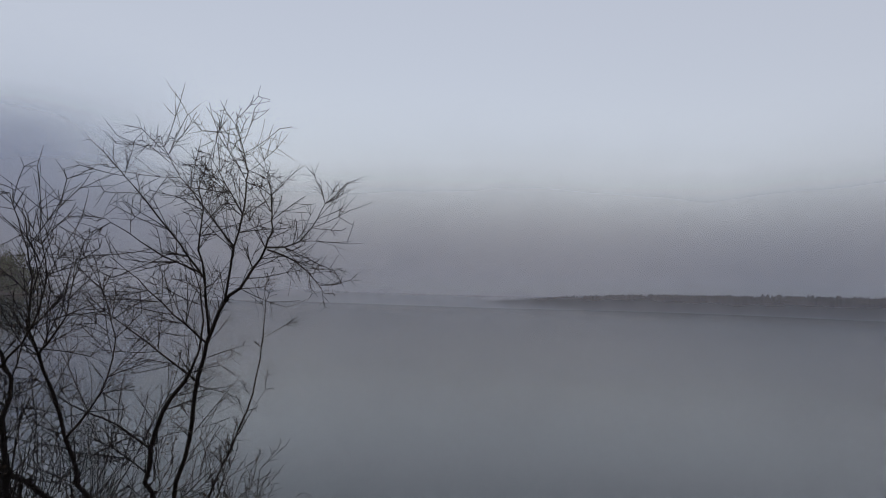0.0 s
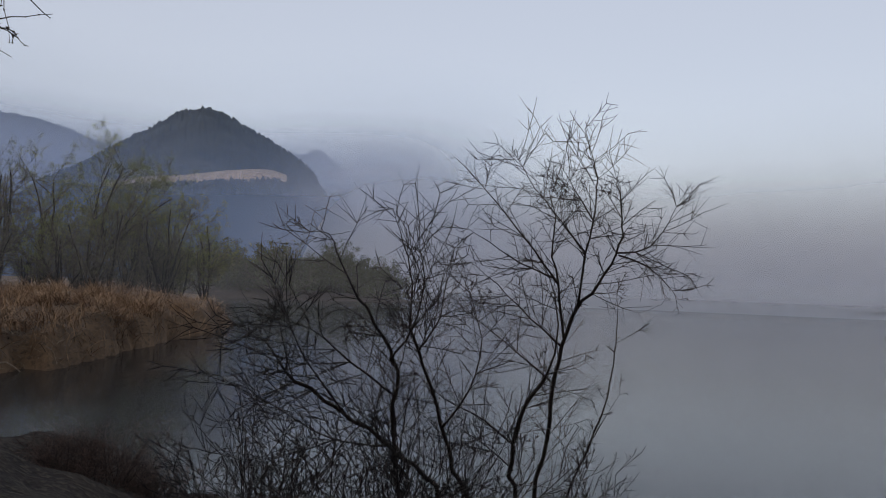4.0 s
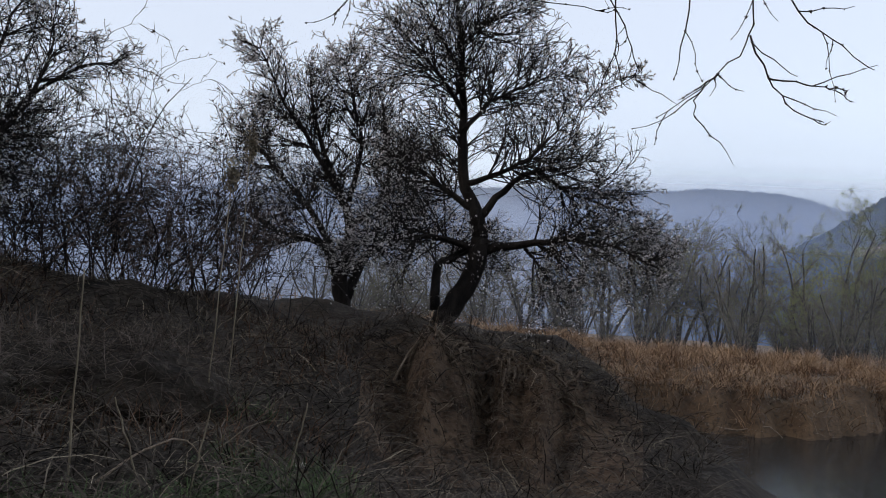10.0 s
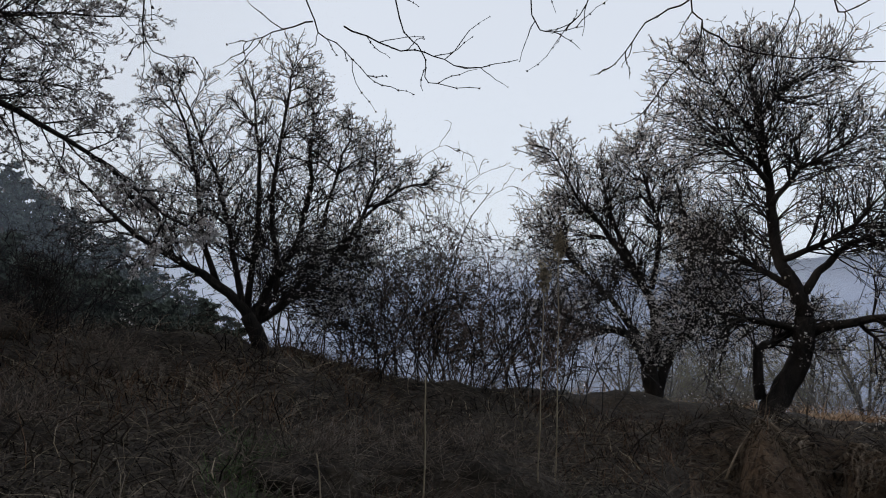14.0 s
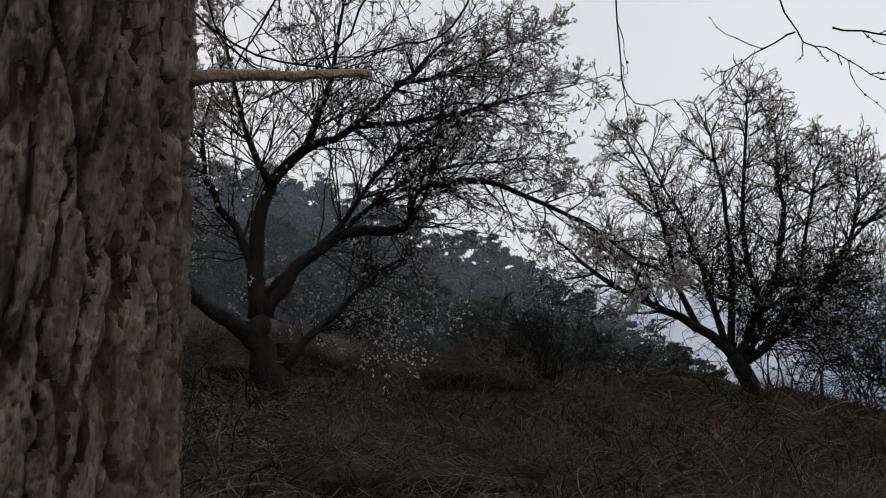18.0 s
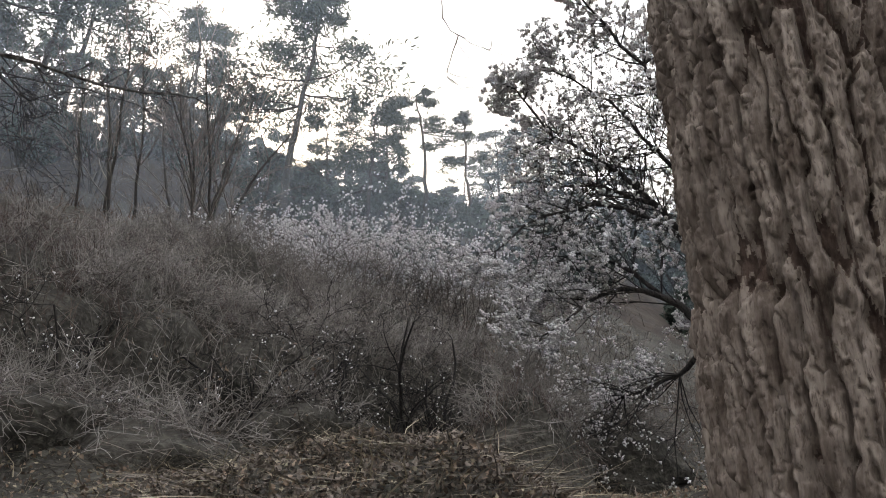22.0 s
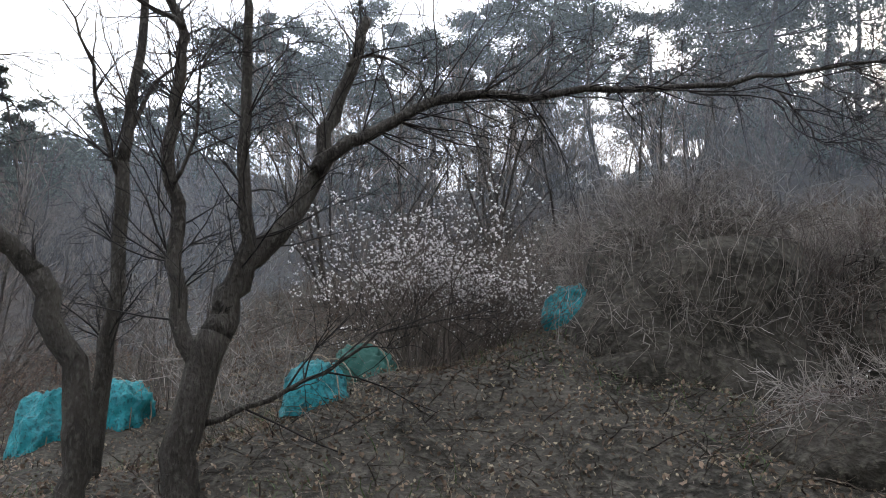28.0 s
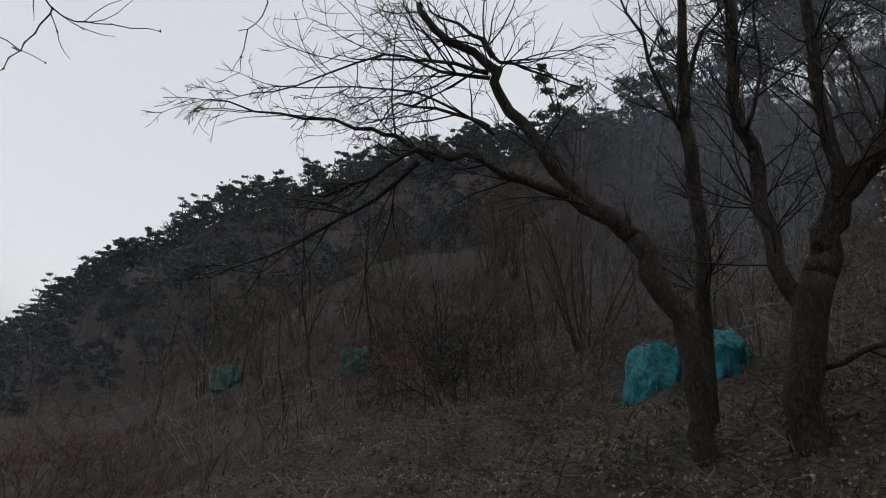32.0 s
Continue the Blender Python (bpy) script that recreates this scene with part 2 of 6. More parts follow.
# ---- geometry helpers ----
EYE = 1.6
WATER = -1.75
rng = np.random.default_rng(7)


def polar(az, r, z=0.0):
    a = radians(az)
    return Vector((-math.sin(a) * r, math.cos(a) * r, z))


def mesh_from(name, verts, faces, material, smooth=False):
    me = bpy.data.meshes.new(name)
    if isinstance(faces, list):
        me.from_pydata(np.asarray(verts).tolist(), [], faces)
    else:
        v, f = np.asarray(verts, np.float32), np.asarray(faces, np.int32)
        me.vertices.add(len(v))
        me.vertices.foreach_set("co", v.ravel())
        me.loops.add(f.size)
        me.loops.foreach_set("vertex_index", f.ravel())
        me.polygons.add(len(f))
        me.polygons.foreach_set("loop_start", np.arange(0, f.size, f.shape[1], dtype=np.int32))
        me.update(calc_edges=True)
    me.materials.append(material)
    if smooth:
        me.shade_smooth()
    return me


def part_mesh(name, me, parent=None, label="", kind=""):
    ob = new(name, me)
    if parent:
        ob.parent = parent
    return tagged(ob, label=label, kind=kind)


def part(name, bm, material, parent, label=""):
    me = bpy.data.meshes.new(name)
    bm.to_mesh(me)
    bm.free()
    me.materials.append(material)
    return part_mesh(name, me, parent, label)


def empty(name, place, label, category, group="", turn=0.0, size=1.0):
    ob = new(name)
    ob.location = place
    ob.rotation_euler = (0, 0, radians(turn))
    ob.scale = (size, size, size)
    return tagged(ob, label=label, category=category, group=group)


def tube_mesh(name, segs, sides, material, smooth=True):
    """Many tapered prisms from rows (p0, p1, r0, r1)."""
    a = np.array([s[0] for s in segs], float)
    b = np.array([s[1] for s in segs], float)
    r0 = np.array([s[2] for s in segs])[:, None, None]
    r1 = np.array([s[3] for s in segs])[:, None, None]
    d = b - a
    d /= np.linalg.norm(d, axis=1, keepdims=True) + 1e-9
    ref = np.where(np.abs(d[:, 2:3]) > 0.9, [[1.0, 0, 0]], [[0, 0, 1.0]])
    u = np.cross(d, ref)
    u /= np.linalg.norm(u, axis=1, keepdims=True) + 1e-9
    v = np.cross(d, u)
    th = np.arange(sides) * 2 * np.pi / sides
    ring = u[:, None, :] * np.cos(th)[None, :, None] + v[:, None, :] * np.sin(th)[None, :, None]
    verts = np.concatenate([a[:, None, :] + ring * r0, b[:, None, :] + ring * r1], 1).reshape(-1, 3)
    k = np.arange(len(segs))[:, None] * (2 * sides)
    j = np.arange(sides)[None, :]
    jn = (j + 1) % sides
    faces = np.stack([k + j, k + jn, k + sides + jn, k + sides + j], 2).reshape(-1, 4)
    return mesh_from(name, verts, faces, material, smooth)


def limb_mesh(name, segs, sides, material):
    """One closed, tapering tube through consecutive segments, with slightly uneven girth."""
    pts = [Vector(segs[0][0])] + [Vector(s[1]) for s in segs]
    rad = [segs[0][2]] + [s[3] for s in segs]
    u = None
    verts = []
    for i, p in enumerate(pts):
        d = (pts[min(i + 1, len(pts) - 1)] - pts[max(i - 1, 0)]).normalized()
        if u is None:
            u = d.orthogonal().normalized()
        u = (u - d * u.dot(d)).normalized()
        v = d.cross(u)
        for k in range(sides):
            t = 2 * math.pi * k / sides
            r = rad[i] * (1 + .09 * noise.noise((p.x * 3 + k, p.y * 3, p.z * 3)))
            verts.append((p + (u * math.cos(t) + v * math.sin(t)) * r)[:])
    n = len(pts)
    faces = [(i * sides + k, i * sides + (k + 1) % sides, (i + 1) * sides + (k + 1) % sides, (i + 1) * sides + k) for i in range(n - 1) for k in range(sides)]
    faces += [tuple(range(sides))[::-1], tuple((n - 1) * sides + k for k in range(sides))]
    me = bpy.data.meshes.new(name)
    me.from_pydata(verts, [], faces)
    me.materials.append(material)
    me.shade_smooth()
    return me


def fleck_mesh(name, pts, size, material, flat=0.5, rs=None):
    """Small uneven flakes (blossoms, leaves, buds), each a bent pair of triangles."""
    rs = rs or rng
    p = np.asarray(pts, float)
    n = len(p)
    u = rs.normal(size=(n, 3))
    u /= np.linalg.norm(u, axis=1, keepdims=True)
    v = np.cross(u, rs.normal(size=(n, 3)))
    v /= np.linalg.norm(v, axis=1, keepdims=True) + 1e-9
    w = np.cross(u, v)
    s = size * rs.uniform(0.6, 1.4, (n, 1))
    verts = np.stack([p - u * s, p + v * s * flat + w * s * .3, p + u * s, p - v * s * flat + w * s * .3], 1).reshape(-1, 3)
    k = np.arange(n)[:, None] * 4
    faces = np.concatenate([k + [[0, 1, 2]], k + [[0, 2, 3]]], 0)
    return mesh_from(name, verts, faces, material)


def tuft_mesh(name, pts, size, material, rs=None):
    """Small solid flowers or buds: four-sided clusters."""
    rs = rs or rng
    p = np.asarray(pts, float)
    n = len(p)
    base = np.array([[1, 1, 1], [1, -1, -1], [-1, 1, -1], [-1, -1, 1]], float) * 0.6
    s = size * rs.uniform(0.6, 1.4, (n, 1, 1))
    jit = rs.normal(0, 0.35, (n, 4, 3))
    verts = (p[:, None, :] + (base[None] + jit) * s).reshape(-1, 3)
    k = np.arange(n)[:, None] * 4
    faces = np.concatenate([k + [[0, 1, 2]], k + [[0, 3, 1]], k + [[0, 2, 3]], k + [[1, 3, 2]]], 0)
    return mesh_from(name, verts, faces, material)


# ---- the lie of the land: heights at 3, 8, 14, 22, 36 and 60 m from the path, by heading ----
RADII = np.array([0, 3, 8, 14, 22, 36, 60, 110])
PROFILE = {
    -30: (-.3, -1.2, -2.6, -3, -3, -3), 20: (-.3, -1.0, -2.0, -3, -3, -3), 38: (-.3, -.9, -1.9, -2.8, -3, -2.6),
    42: (-.3, -.8, -1.8, -2.8, -3, -1.0), 49: (-.2, -.5, -1.1, -2.6, -1.2, .5), 58: (-.1, -.4, 0, -2.3, -.5, .8), 67: (0, -.5, 1.0, 1.2, .9, .8),
    76: (0, -.1, 1.0, 1.5, 1.0, .8), 84: (0, .25, 1.1, 1.7, 1.2, .8), 96: (0, .5, 1.6, 1.8, 1.4, .9),
    110: (0, .9, 2.2, 2.3, 2, 2), 128: (.05, 1.0, 2.3, 2.9, 4, 7), 145: (.2, 1.4, 2.3, 3.3, 6, 13),
    171: (.5, 1.5, 3.0, 7, 13.5, 22), 200: (.5, 2.2, 4.3, 9, 16.5, 27), 224: (.5, 2.8, 5.0, 9.0, 16, 26),
}
PROFILE_2 = {240: (.5, 2.6, 4.2, 7.5, 14.5, 25), 255: (.4, 1.7, 2.7, 5.0, 11.5, 23), 273: (.2, 1.0, 2.0, 3.0, 7, 15), 297: (-.1, -.2, -.1, .2, .3, 1.5), 315: (-.3, -1.2, -2.6, -3, -3, -3)}
PROFILE.update(PROFILE_2)
_az = np.array(sorted(PROFILE))
_tab = np.array([[0.0, *PROFILE[a], PROFILE[a][-1] * 1.0] for a in sorted(PROFILE)])


def smoothmix(t):
    return t * t * (3 - 2 * t)


def vnoise(u, v, nu, seed):
    """Smooth value noise, periodic along u in nu cells."""
    grid = np.random.default_rng(seed).uniform(0, 1, (nu, 512))
    i, j = np.floor(u).astype(int), np.floor(v).astype(int)
    fu, fv = smoothmix(u - i), smoothmix(v - j)
    i0, i1, j0, j1 = i % nu, (i + 1) % nu, j % 512, (j + 1) % 512
    return (grid[i0, j0] * (1 - fu) + grid[i1, j0] * fu) * (1 - fv) + (grid[i0, j1] * (1 - fu) + grid[i1, j1] * fu) * fv


def heights(x, y):
    x, y = np.asarray(x, float), np.asarray(y, float)
    r = np.hypot(x, y)
    az = (np.degrees(np.arctan2(-x, y)) + 30) % 360 - 30
    az = np.where(az > 315, -30, az)
    i = np.clip(np.searchsorted(_az, az, side="right") - 1, 0, len(_az) - 2)
    f = smoothmix(np.clip((az - _az[i]) / (_az[i + 1] - _az[i]), 0, 1))
    j = np.clip(np.searchsorted(RADII, r, side="right") - 1, 0, len(RADII) - 2)
    g = np.clip((r - RADII[j]) / (RADII[j + 1] - RADII[j]), 0, 1)
    g = g * .5 + smoothmix(g) * .5
    lo = _tab[i, j] * (1 - g) + _tab[i, j + 1] * g
    hi = _tab[i + 1, j] * (1 - g) + _tab[i + 1, j + 1] * g
    z = lo * (1 - f) + hi * f
    # the far bank of the inlet, a steep step with reeds on it
    rb = np.interp(az, (38, 41.5, 45, 49, 54, 60, 64), (62, 49, 40, 32.3, 30.6, 30.5, 29)) + 1.1 * np.sin(az * 2.1) * .5
    w = np.clip((az - 38) / 2.5, 0, 1) * np.clip((66 - az) / 4, 0, 1) * np.clip((r - 22) / 3, 0, 1) * np.clip((75 - r) / 12, 0, 1)
    zb = -2.7 + (vnoise(x * .8 + 200, y * .8 + 200, 512, 31) - .5) * .7 * np.clip((r - rb) / 2, 0, 1) + 2.35 * smoothmix(np.clip((r - rb + .7) / 2.4, 0, 1)) + .9 * np.clip((r - rb) / 20, 0, 1)
    z = z * (1 - w) + zb * w
    # the undercut earth bluff below the old trees
    w = np.clip((az - 62) / 4, 0, 1) * np.clip((81 - az) / 4, 0, 1) * np.clip((r - 7) / 1.5, 0, 1) * np.clip((17 - r) / 2, 0, 1)
    rc = 10.4 + .5 * np.sin(az * .9) + .3 * np.sin(az * 2.3)
    lip = np.interp(az, (60, 63, 70, 74, 77, 82), (.85, 1.05, 1.12, 1.25, 1.4, 1.6))
    t = np.clip((r - rc) / 2.8, 0, 1)
    zc = -.45 + (lip + .45) * (.35 * t + .65 * smoothmix(np.clip((t - .25) / .75, 0, 1))) + .012 * (r - 8)
    zc = zc + (vnoise(x * 1.6 + 200, y * 1.6 + 200, 512, 41) - .5) * .55 * np.sin(np.pi * t) + (vnoise(x * 4 + 200, y * 4 + 200, 512, 42) - .5) * .16 * np.sin(np.pi * t)
    z = z * (1 - w) + zc * w
    # a leafy mound beside the big trunk
    mx, my = polar(175, 4.6)[:2]
    z = z + 1.05 * np.exp(-((x - mx) ** 2 + (y - my) ** 2) / 2.6)
    # low hummocks under the covered heaps
    for hx, hy, rise, wide in ((5.90, -6.25, .46, .9), (6.75, -4.25, .12, .6), (9.97, -2.16, .18, .7), (9.95, -2.90, .34, .8), (18.79, .54, .15, 1.0), (21.77, 3.16, .46, 1.3), (23.9, 7.34, 1.2, 2.2)):
        z = z + rise * np.exp(-((x - hx) ** 2 + (y - hy) ** 2) / wide ** 2)
    near = np.clip(r / 6, .12, 1) * np.clip((60 - r) / 20, .15, 1)
    z = z + near * ((vnoise(x * .55 + 200, y * .55 + 200, 512, 21) - .5) * .42 + (vnoise(x * 1.9 + 200, y * 1.9 + 200, 512, 22) - .5) * .18 + (vnoise(x * 5 + 200, y * 5 + 200, 512, 23) - .5) * .06)
    amp = np.clip(r / 12, 0.15, 1.0)
    z = z + amp * (0.10 * np.sin(x * 1.3 + y * .7) * np.sin(y * 1.1 - x * .4) + 0.05 * np.sin(x * 3.1 + 1.7) * np.sin(y * 2.7))
    return z


def ground_z(x, y):
    return float(heights(np.array([x]), np.array([y]))[0])


def on_ground(az, r, sink=0.0):
    p = polar(az, r)
    return Vector((p.x, p.y, ground_z(p.x, p.y) - sink))


# ---- ground: one sheet out to the horizon ----
def build_ground():
    azs = np.radians(np.arange(0, 360, 0.75))
    rs = np.concatenate([np.linspace(0.004, 3, 12), np.linspace(3.2, 30, 95), np.geomspace(31, 110, 40), np.geomspace(130, 4200, 22)])
    A, R = np.meshgrid(azs, rs, indexing="ij")
    X, Y = -np.sin(A) * R, np.cos(A) * R
    Z = heights(X, Y)
    na, nr = A.shape
    verts = np.stack([X, Y, Z], 2).reshape(-1, 3)
    i = np.arange(na)[:, None]
    j = np.arange(nr - 1)[None, :]
    inx = (i + 1) % na
    faces = np.stack([i * nr + j, i * nr + j + 1, inx * nr + j + 1, inx * nr + j], 2).reshape(-1, 4)
    me = mesh_from("ground", verts, faces, M_SOIL, True)
    for m in (M_EARTH, M_FIELD, M_FOREST, M_LITTER):
        me.materials.append(m)
    fa = np.degrees((A + 0.0065)).repeat(1)[: na * nr].reshape(na, nr)[:, :-1]
    fr = R[:, :-1]
    idx = np.zeros(fa.shape, int)
    idx[(fa > 152 + 6 * np.sin(fr)) & (fa < 306 + 5 * np.sin(fr * 1.3)) & (fr > 2.2)] = 4
    idx[(fa > 36) & (fa < 112) & (fr > 26)] = 2
    idx[(fa > 61) & (fa < 80) & (fr > 9.6) & (fr < 13.6)] = 1
    idx[(fa > 112) & (fa < 318) & (fr > 26)] = 3
    me.polygons.foreach_set("material_index", idx.reshape(-1).astype(np.int32))
    g = new("ground", me)
    tagged(g, "rough lakeside ground with leaf litter, bare earth and dry field", "ground", kind="structure")
    return g


ground = build_ground()

lake_me = mesh_from("water", [(-4000, -4000, 0), (4000, -4000, 0), (4000, 4000, 0), (-4000, 4000, 0)], [(0, 1, 2, 3)], water_material())
lake = new("water", lake_me)
lake.location.z = WATER
tagged(lake, "still grey lake water under morning mist", "water", kind="structure")


# ---- far hills ----
def ridge(name, azs, els, r_crest, r_foot, material, label, rough=6.0, back=1.25, rows=14, category="hill", step=0.25, fuzz=0.0):
    """A long hill seen from the path: crest heights follow the headings; it falls to the foot in front and away behind."""
    n = int((azs[-1] - azs[0]) / step)
    a = np.linspace(azs[0], azs[-1], n)
    e = np.interp(a, azs, els)
    k = np.ones(5) / 5
    e = np.convolve(np.pad(e, 2, mode="edge"), k, "valid")
    crest = EYE + r_crest * np.tan(np.radians(e))
    verts = []
    for i, az in enumerate(a):
        ca, sa = math.cos(radians(az)), math.sin(radians(az))
        for j in range(rows + 1):
            t = j / rows
            r = r_foot + (r_crest - r_foot) * t
            z = -3 + (crest[i] + 3) * (t ** 0.8)
            nz = noise.fractal((-sa * r / (rough * 9), ca * r / (rough * 9), 2.3), 1.0, 2.0, 4) * rough * min(1, 3 * t) * (0.35 if j == rows else 1)
            verts.append((-sa * r, ca * r, z + nz + fuzz * t * rng.normal()))
        r = r_crest * back
        verts.append((-sa * r, ca * r, -3))
    m = rows + 2
    faces = [(i * m + j, (i + 1) * m + j, (i + 1) * m + j + 1, i * m + j + 1) for i in range(n - 1) for j in range(m - 1)]
    ob = new(name, mesh_from(name, verts, faces, material, True))
    tagged(ob, label, category, kind="structure")
    return ob


ridge("cone_mountain", (26, 31, 33.8, 36.0, 38.5, 40, 41.4, 43, 45, 47.3, 50, 54, 60), (0, 4, 8.0, 9.5, 10.9, 11.6, 11.9, 11.5, 10.3, 8.9, 6.8, 4.5, 0), 1300, 700, M_HILL,
      "wooded cone-shaped mountain rising from lake mist", 12, rows=30, step=.1, fuzz=2.2)
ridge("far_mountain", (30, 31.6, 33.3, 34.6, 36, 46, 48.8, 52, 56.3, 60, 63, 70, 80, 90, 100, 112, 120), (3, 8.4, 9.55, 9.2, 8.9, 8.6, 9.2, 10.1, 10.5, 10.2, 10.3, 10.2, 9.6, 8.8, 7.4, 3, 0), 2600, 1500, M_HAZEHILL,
      "long far mountain ridge behind the valley, coloured pale blue for haze", 16, step=.15, fuzz=2.0)
ridge("dry_meadow", (35.6, 36.4, 38.4, 40, 43, 45.9, 47.5), (7.5, 7.95, 7.85, 7.65, 7.2, 6.8, 6.2), 690, 640, M_STRIP, "pale dry meadow strip on the mountainside", 3)
ridge("lower_hill", (26, 30, 33, 36, 37.7, 40.3, 43, 45.9, 48, 52, 57, 62), (2, 4.5, 6.4, 7.35, 7.3, 7.1, 6.75, 6.3, 5.8, 4.6, 3, 1), 640, 480, M_HILL, "dark wooded shoulder below the meadow", 4, rows=20, step=.12, fuzz=1.2)
far_shore = ridge("far_shore", (25, 29, 33, 36, 39, 42, 46), (-1.2, -.8, -.6, -.5, -.5, -.4, -.4), 158, 146, M_FOREST, "low far lake shore with woods", .4, category="shore", rows=5)
ridge("reed_spit", (-42, -30, -23, -14, -8, -5, -2), (.35, .2, .08, -.06, -.45, -.8, -1.2), 205, 186, M_SPIT, "low spit of dry grey reeds in the lake", 0.35, category="shore", rows=4, step=.1, fuzz=.22)
ridge("east_hill", (112, 116, 120.7, 125.9, 133.4, 141.3, 150, 160), (2, 4.4, 7.5, 11, 13.3, 15, 16, 17), 62, 30, M_FOREST, "wooded spur behind the thickets", 1.2)
ridge("ridge_hill", (228, 240, 250, 263.4, 271, 279.1, 288.7, 295.8, 301.6, 306, 312), (19, 20, 20.5, 20.5, 19.6, 17.6, 13.6, 9.0, 3.0, 1, -1), 120, 50, M_FOREST,
      "long wooded ridge falling towards the lake", 2.0)


# ---- mist over the lake ----
def mist(name, az0, az1, r, height, dense, top, soft, label, fade=6.0, patch=0.35, colour=(0.82, 0.85, 0.90)):
    n = int((az1 - az0) / 2) + 1
    a = np.linspace(az0, az1, n)
    v, f, w = [], [], []
    for i, az in enumerate(a):
        for z in (-0.3, height):
            p = polar(az, r * (1 + .03 * math.sin(az * .21 + r)), z)
            v.append(p[:])
            w.append(smoothmix(min(1, (az - az0) / fade, (az1 - az) / fade)) if az0 < az < az1 else 0.0)
    f = [(2 * i, 2 * i + 2, 2 * i + 3, 2 * i + 1) for i in range(n - 1)]
    me = mesh_from(name, v, f, mist_material(name, dense, top, soft, patch, colour), True)
    at = me.attributes.new("fade", "FLOAT", "POINT")
    at.data.foreach_set("value", np.array(w, np.float32))
    ob = new(name, me)
    ob.location.z = WATER
    ob.visible_shadow = False
    tagged(ob, label, "mist", kind="stuff")
    return ob


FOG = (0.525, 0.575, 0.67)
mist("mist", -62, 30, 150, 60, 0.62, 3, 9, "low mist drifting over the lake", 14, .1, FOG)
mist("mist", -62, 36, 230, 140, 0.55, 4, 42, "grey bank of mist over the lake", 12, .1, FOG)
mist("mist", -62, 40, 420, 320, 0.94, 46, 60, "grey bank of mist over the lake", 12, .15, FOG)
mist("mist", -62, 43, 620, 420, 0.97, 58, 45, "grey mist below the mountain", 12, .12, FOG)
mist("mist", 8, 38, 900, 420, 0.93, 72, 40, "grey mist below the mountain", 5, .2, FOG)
# The haze is put into the colour of thin sheets standing at set distances.
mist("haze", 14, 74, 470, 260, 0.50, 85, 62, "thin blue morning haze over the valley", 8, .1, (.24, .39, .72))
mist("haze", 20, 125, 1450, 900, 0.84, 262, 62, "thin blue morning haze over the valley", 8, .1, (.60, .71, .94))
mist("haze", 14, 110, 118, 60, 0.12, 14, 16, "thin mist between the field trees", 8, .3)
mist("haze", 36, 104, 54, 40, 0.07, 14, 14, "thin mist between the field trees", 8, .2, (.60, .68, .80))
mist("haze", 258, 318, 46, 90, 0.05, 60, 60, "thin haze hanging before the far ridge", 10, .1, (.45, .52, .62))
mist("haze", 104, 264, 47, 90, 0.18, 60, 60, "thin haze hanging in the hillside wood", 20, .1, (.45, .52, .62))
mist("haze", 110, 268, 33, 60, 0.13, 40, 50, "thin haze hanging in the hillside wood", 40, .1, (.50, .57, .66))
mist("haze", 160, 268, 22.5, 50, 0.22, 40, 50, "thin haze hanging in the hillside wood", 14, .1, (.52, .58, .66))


# ---- trees ----
def unit(v):
    return v / (np.linalg.norm(v, axis=-1, keepdims=True) + 1e-9)


def across(d, rs):
    """Unit vectors at right angles to d, at random."""
    v = rs.normal(size=d.shape)
    return unit(v - d * (v * d).sum(-1, keepdims=True))


def turned(d, angles, rs, flat=1.0):
    """Directions that leave d by angles drawn between two bounds in degrees."""
    ang = np.radians(rs.uniform(*angles, len(d)))[:, None]
    side = across(d, rs) * [1, flat, 1]
    return unit(d * np.cos(ang) + unit(side) * np.sin(ang))


def grow(out, tips, p, d, length, r, level, rs, o):
    """Shoots that wander, taper and carry side shoots, all of one level at once; (nodes, radii) go to out[level]."""
    if not len(p):
        return
    last = level >= o["levels"]
    n = min(14, max(3, int(np.mean(length) / o["step"][min(level, 3)] + .5)))
    r_end = np.maximum(o["rmin"] * (.6 if last else 1), r * 0.35)
    up = np.array([0, 0, o["up"][min(level, len(o["up"]) - 1)] * .12])
    nodes, dirs, radii = [p], [d], [r]
    for i in range(n):
        d = unit(d + across(d, rs) * o["wander"] * (1 + .3 * level) + up)
        nodes.append(nodes[-1] + d * (length / n)[:, None])
        dirs.append(d)
        radii.append(r + (r_end - r) * ((i + 1) / n))
    nodes, dirs, radii = np.stack(nodes), np.stack(dirs), np.stack(radii)
    out[min(level, len(out) - 1)].append((nodes, radii))
    if level >= o["levels"] - 1:
        tips.append(nodes[1:].reshape(-1, 3))
    if not last:
        kids = o["kids"][min(level, len(o["kids"]) - 1)]
        k = np.repeat(np.arange(len(p)), kids)
        i = np.ceil(rs.uniform(o.get("bare", .2), 1.0, len(k)) * n).astype(int)
        c = turned(dirs[i, k], o["angle"], rs)
        rr = np.maximum(o["rmin"], radii[i, k] * rs.uniform(.45, .65, len(k)))
        grow(out, tips, nodes[i, k], c, length[k] * rs.uniform(*o["ratio"], len(k)) * (1.15 - .5 * i / n), rr, level + 1, rs, o)


